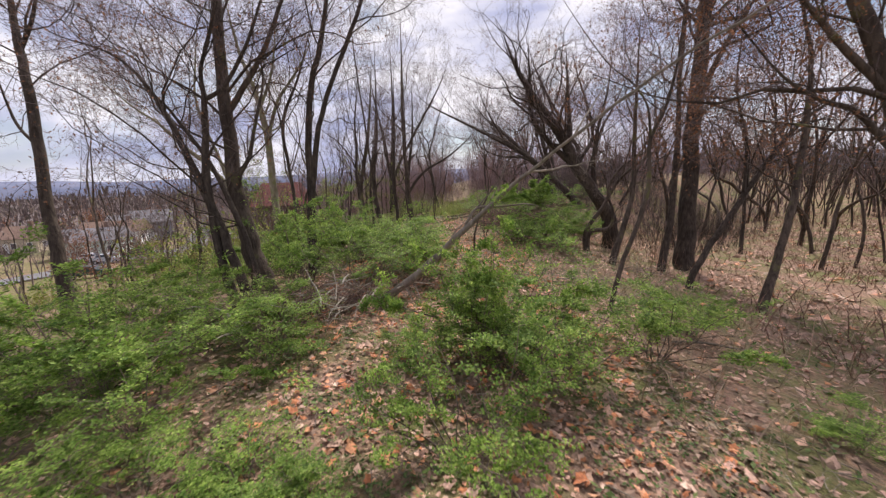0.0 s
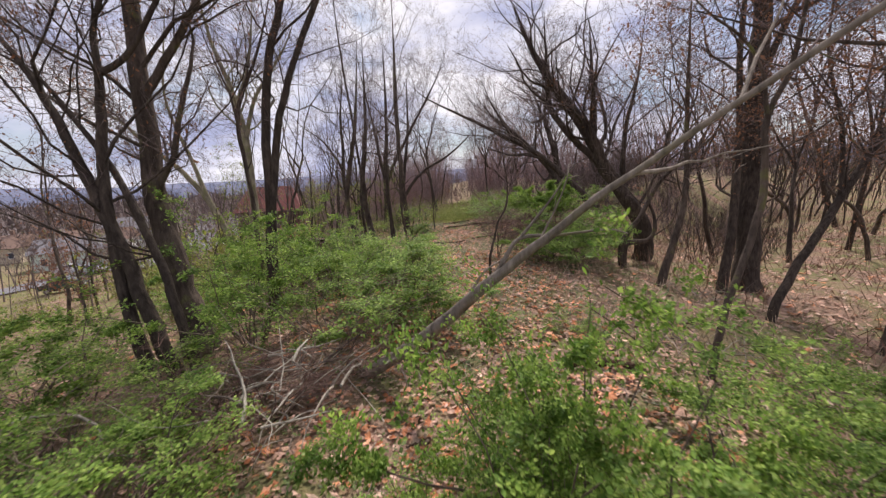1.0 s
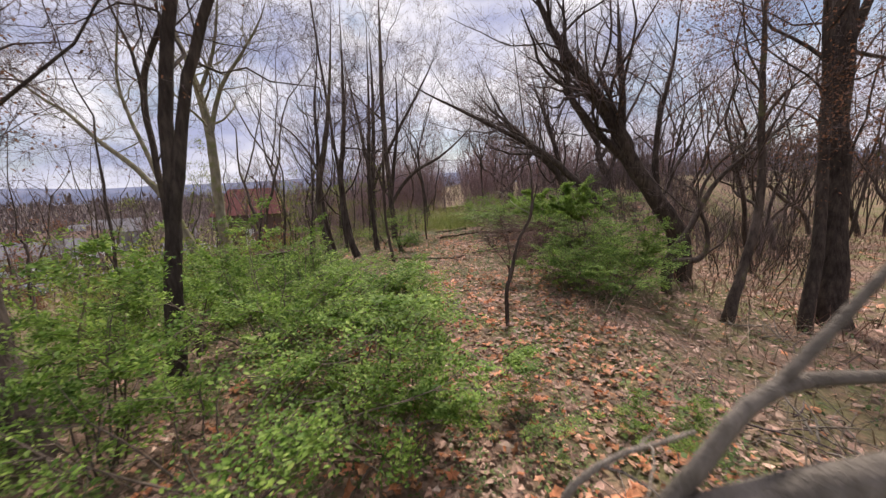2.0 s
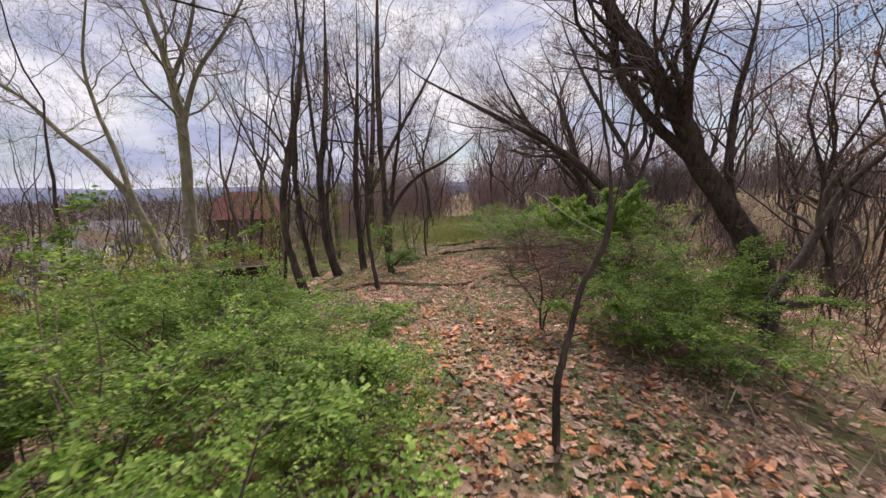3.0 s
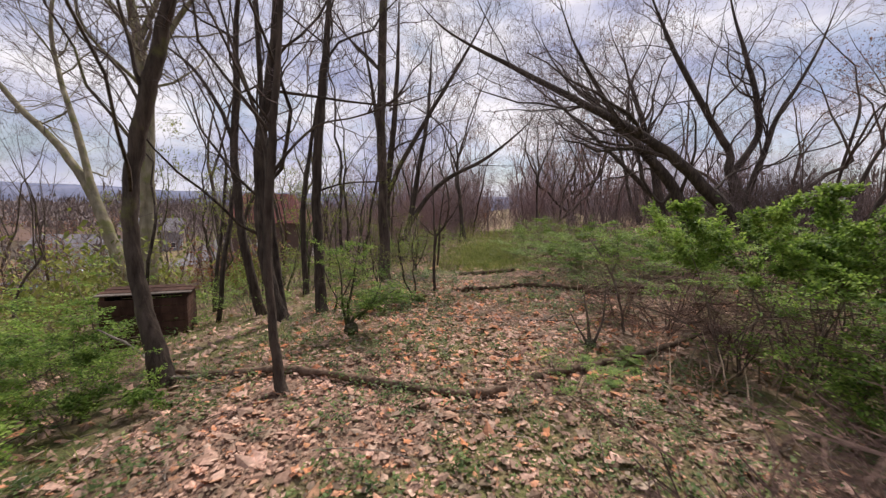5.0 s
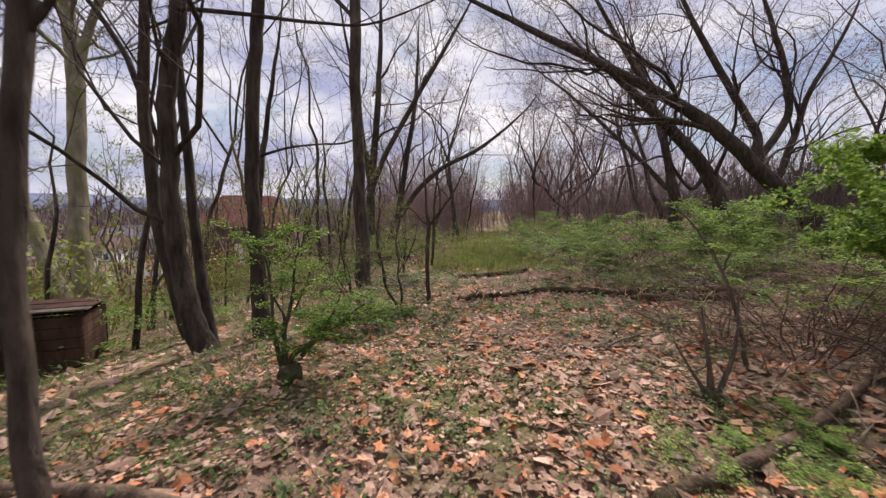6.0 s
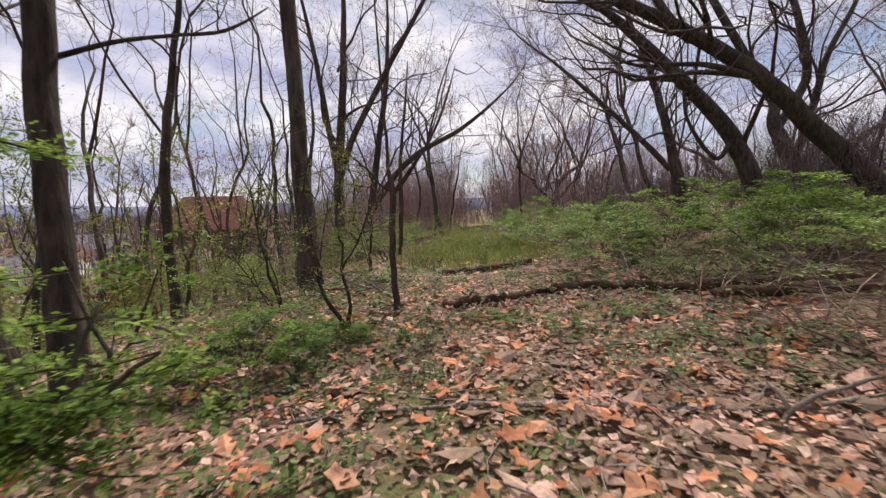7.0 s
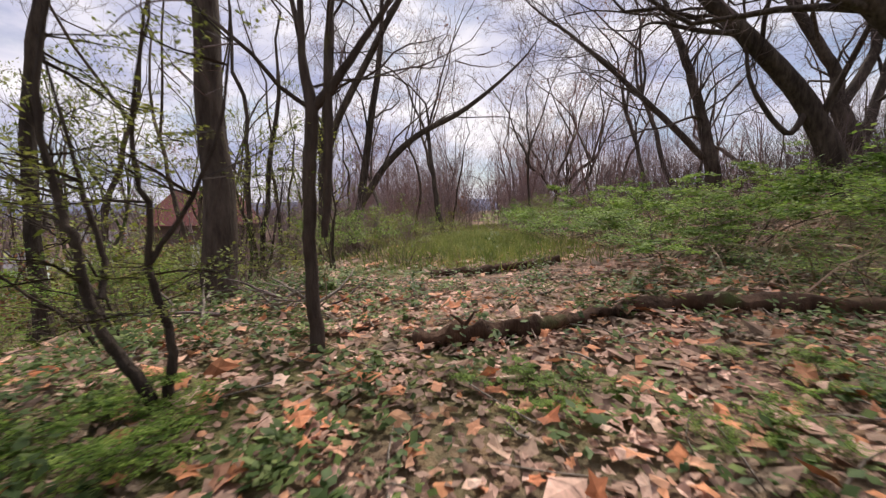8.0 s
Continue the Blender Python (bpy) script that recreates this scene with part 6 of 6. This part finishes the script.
# ---- fallen leaves, weeds and grass ----
def leaf_outline(rng, lobes):
    """A leaf of radius about 1 with an uneven rim, curled along its middle, as a fan."""
    n = lobes
    curl, droop, long = rng.uniform(-0.5, 0.7), rng.uniform(-0.3, 0.3), rng.uniform(0.55, 0.95)
    pts = [(0.0, 0.0, 0.0)]
    for k in range(n):
        a = 2 * math.pi * (k + rng.uniform(-0.2, 0.2)) / n
        r = rng.uniform(0.62, 1.1) if n < 8 else (rng.uniform(0.85, 1.2) if k % 2 else rng.uniform(0.5, 0.75))
        x, y = r * math.cos(a), long * r * math.sin(a)
        pts.append((x, y, curl * y * y + droop * x * x + rng.gauss(0, 0.06)))
    return pts, [(0, 1 + k, 1 + (k + 1) % n) for k in range(n)]


leaf_rng = random.Random(9)
LEAVES = [leaf_outline(leaf_rng, leaf_rng.choice((8, 10, 10))) for _ in range(24)]
SCRAPS = [leaf_outline(leaf_rng, leaf_rng.choice((4, 5, 5))) for _ in range(24)]
QUADS = [([(1, 0, 0.1), (0.1, 0.62, -0.08), (-1, 0.1, 0.12), (0, -0.62, -0.08)], [(0, 1, 2), (0, 2, 3)])]


def green_share(x, y):
    """How weedy the ground is, 0 to 1."""
    n = noise.noise((x * 0.45, y * 0.45, 21.0)) + 0.6 * noise.noise((x * 1.3, y * 1.3, 4.0))
    return min(1.0, max(0.0, 0.46 + 0.8 * n + 0.12 * smooth(-1.5, -4.0, x)))


def strew(count, seed, area, shapes, size, lift=0.012, thin=0.5):
    rng = random.Random(seed)
    v, f = [], []
    for _ in range(count):
        x, y = rng.uniform(area[0], area[1]), rng.uniform(area[2], area[3])
        if rng.random() < thin * green_share(x, y):
            continue
        pts, faces = rng.choice(shapes)
        s = size * min(1.7, max(0.45, rng.lognormvariate(-0.05, 0.36)))
        m = Euler((rng.gauss(0, 0.27), rng.gauss(0, 0.27), rng.uniform(0, 6.283))).to_matrix()
        c = Vector((x, y, land(x, y) + lift + rng.uniform(0, 0.03)))
        k = len(v)
        for p in pts:
            q = c + m @ (Vector(p) * s)
            v.append((q.x, q.y, q.z))
        f += [tuple(k + i for i in t) for t in faces]
    return v, f


for count, seed, area, shapes, size, label in [
    (19000, 41, (-3.0, 3.8, 2.0, 14.0), SCRAPS, 0.035, "thick layer of fallen brown and orange leaves"),
    (44000, 42, (-2.4, 3.2, 14.0, 24.0), SCRAPS, 0.0222, "small fallen leaves and leaf scraps over the path"),
    (3000, 45, (-3.0, 4.2, 2.0, 25.0), LEAVES, 0.041, "large curled brown and orange leaves on the path"),
    (20000, 43, (-9.0, 13.0, -1.0, 20.0), QUADS, 0.062, "fallen leaves over the bank and the wood's floor"),
    (16000, 44, (-7.0, 12.0, 20.0, 42.0), QUADS, 0.065, "fallen leaves farther along the path"),
]:
    v, f = strew(count, seed, area, shapes, size)
    tagged(part_of("leaf_litter", v, f, M_LITTER, soft=False), label, "leaves", kind="stuff")


for count, seed, area, size, label in [
    (2600, 47, (-2.4, 2.9, 6.0, 15.5), 0.05, "bright orange leaves round the fallen trunk"),
    (700, 48, (-2.0, 3.2, 2.5, 6.2), 0.05, "orange leaves on the bank"),
    (900, 49, (-2.4, 3.4, 17.5, 23.0), 0.043, "orange-brown leaves among the weeds"),
]:
    v, f = strew(count, seed, area, LEAVES, size, 0.035, 0.3)
    tagged(part_of("leaf_litter", v, f, M_ORANGE, soft=False), label, "leaves", kind="stuff")


def weeds(count, seed, area, size, leaves, wide, bare=False):
    """Low leafy plants in loose clumps."""
    rng = random.Random(seed)
    v, f, tuft = [], [], [(area[0], area[2])]
    while count:
        x, y = rng.uniform(area[0], area[1]), rng.uniform(area[2], area[3])
        if rng.random() > 0.06 + 1.1 * green_share(x, y):
            continue
        if bare and -3.2 < x < 4.2 and 13.5 < y < 25.5:
            continue
        count -= 1
        if rng.random() < 0.6 and not bare:
            cx, cy = rng.choice(tuft[-60:])
            x, y = cx + rng.gauss(0, wide * 1.5), cy + rng.gauss(0, wide * 1.5)
        else:
            tuft.append((x, y))
        z, big = land(x, y) + 0.03, rng.lognormvariate(-0.3, 0.5)
        for _ in range(max(4, int(leaves * big))):
            a, q = rng.uniform(0, 6.283), wide * big * rng.random() ** 0.7
            hk = 1.5 * wide * big * rng.random() * (1.15 - q / (wide * big))
            c = Vector((x + math.cos(a) * q, y + math.sin(a) * q, z + hk))
            ax, sd = Vector((math.cos(a), math.sin(a), rng.uniform(-0.4, 0.6))), Vector((-math.sin(a), math.cos(a), rng.gauss(0, 0.35)))
            n, r = len(v), size * rng.uniform(0.5, 1.2)
            v += [tuple(c - ax * r), tuple(c + sd * r * 0.55), tuple(c + ax * r), tuple(c - sd * r * 0.55)]
            f += [(n, n + 1, n + 2), (n, n + 2, n + 3)]
    return v, f


v, f = weeds(1900, 51, (-3.4, 3.6, 1.5, 15.0), 0.022, 16, 0.11)
tagged(part_of("weeds", v, f, M_WEED, soft=False), "low green weeds on the bank", "weeds", kind="stuff")
v, f = weeds(2000, 53, (-2.6, 3.6, 14.5, 25.0), 0.02, 17, 0.085)
tagged(part_of("weeds", v, f, M_WEED, soft=False), "low green weeds growing through fallen leaves", "weeds", kind="stuff")
v, f = weeds(230, 54, (-1.6, 3.0, 20.4, 23.5), 0.024, 34, 0.1)
tagged(part_of("weeds", v, f, M_WEED, soft=False), "green weeds round the rotten logs", "weeds", kind="stuff")
v, f = weeds(1800, 52, (-13.0, 10.0, 0.0, 40.0), 0.04, 11, 0.18, True)
tagged(part_of("weeds", v, f, M_WEED, soft=False), "green weeds on the slopes beside the path", "weeds", kind="stuff")


def blades(count, seed, area, height, lean=0.35, mask=None):
    rng = random.Random(seed)
    v, f = [], []
    while count:
        x, y = rng.uniform(area[0], area[1]), rng.uniform(area[2], area[3])
        if mask and not mask(x, y, rng):
            continue
        count -= 1
        z, h, a = land(x, y), height * rng.uniform(0.4, 1.2), rng.uniform(0, 6.283)
        w = 0.004 + 0.012 * height
        b = Vector((math.cos(a) * w, math.sin(a) * w, 0))
        d = Vector((rng.gauss(0, lean) * h, rng.gauss(0, lean) * h, h))
        p = Vector((x, y, z))
        k = len(v)
        v += [tuple(p - b), tuple(p + b), tuple(p + d * 0.55 + b * 0.7), tuple(p + d * 0.55 - b * 0.7), tuple(p + d * Vector((1.3, 1.3, 1.0)).z + Vector((d.x, d.y, 0)) * 0.4)]
        f += [(k, k + 1, k + 2, k + 3), (k + 3, k + 2, k + 4)]
    return v, f


v, f = blades(16000, 61, (-2.5, 5.0, 24.5, 54.0), 0.2, 0.4, lambda x, y, r: abs(x - 0.6 - 0.06 * (y - 24)) < r.uniform(0.3, 2.4))
tagged(part_of("grass", v, f, M_GRASS, soft=False), "yellow-green grass on the path ahead", "grass", kind="stuff")
v, f = blades(9000, 65, (-0.6, 3.4, 25.0, 37.0), 0.22, 0.4, lambda x, y, r: abs(x - 0.7 - 0.06 * (y - 24)) < r.uniform(0.4, 1.9))
tagged(part_of("grass", v, f, M_GRASS, soft=False), "fresh grass tufts along the path ahead", "grass", kind="stuff")
v, f = blades(9000, 62, (-9.0, -1.6, 2.0, 34.0), 0.16, 0.5, lambda x, y, r: r.random() < green_share(x, y))
tagged(part_of("grass", v, f, M_GRASS, soft=False), "thin spring grass on the slope", "grass", kind="stuff")
v, f = blades(6500, 63, (2.6, 12.0, 0.5, 40.0), 0.4, 0.5, lambda x, y, r: True)
tagged(part_of("dry_stalks", v, f, M_STRAW, soft=False), "dry stalks standing at the wood's edge", "dry stalks", kind="stuff")


v, f = blades(11000, 64, (7.0, 48.0, -2.0, 46.0), 0.8, 0.5, lambda x, y, r: y < x * 1.5 + 8 and noise.noise((x * 0.22, y * 0.22, 8)) > r.uniform(-0.5, 0.4))
tagged(part_of("brushwood", v, f, M_BRUSH, soft=False), "low reddish-brown brush on the wood's floor", "undergrowth", kind="stuff")
v, f = strew(9000, 46, (8.0, 42.0, -4.0, 34.0), QUADS, 0.13, 0.02, 0.1)
tagged(part_of("leaf_litter", v, f, M_LITTER, soft=False), "pinkish-brown fallen leaves on the wood's floor", "leaves", kind="stuff")


def twig_litter(count, seed, area):
    rng = random.Random(seed)
    t = Tubes()
    for _ in range(count):
        x, y = rng.uniform(area[0], area[1]), rng.uniform(area[2], area[3])
        a, n = rng.uniform(0, 6.283), rng.uniform(0.1, 0.55)
        pts = []
        for k in range(4):
            a += rng.gauss(0, 0.2)
            pts.append((x, y, land(x, y) + 0.035 + rng.uniform(0, 0.02)))
            x, y = x + math.cos(a) * n / 3, y + math.sin(a) * n / 3
        r = rng.uniform(0.002, 0.006)
        t.add(pts, [r, r, r * 0.8, r * 0.4], 3, True)
    return t


t = twig_litter(2000, 71, (-3.0, 4.5, 1.5, 26.0))
tagged(part_of("twig_litter", t.v, t.f, M_DEAD), "small dead twigs strewn over the leaves", "twigs", kind="stuff")

t = twig_litter(900, 72, (2.0, 10.0, -1.0, 12.0))
tagged(part_of("twig_litter", t.v, t.f, M_DEAD), "dead twigs scattered at the wood's edge", "twigs", kind="stuff")

# single leaves lying uppermost on the path
leaf_meshes = []
for n, (pts, faces) in enumerate(LEAVES[:8]):
    me = bpy.data.meshes.new("fallen_leaf")
    me.from_pydata(pts, [], faces)
    me.materials.append(M_TOPLEAF)
    leaf_meshes.append(me)
top_rng = random.Random(81)
for _ in range(300):
    x, y = top_rng.gauss(0.4, 0.85), top_rng.uniform(15.5, 22.5)
    s = 0.040 * min(1.6, max(0.6, top_rng.lognormvariate(0, 0.3)))
    ob = new("fallen_leaf", top_rng.choice(leaf_meshes))
    ob.parent = ground
    ob.matrix_basis = pose(x, y, land(x, y) + 0.05, top_rng.gauss(0, 16), top_rng.gauss(0, 16), top_rng.uniform(0, 360)) @ Matrix.Scale(s, 4)
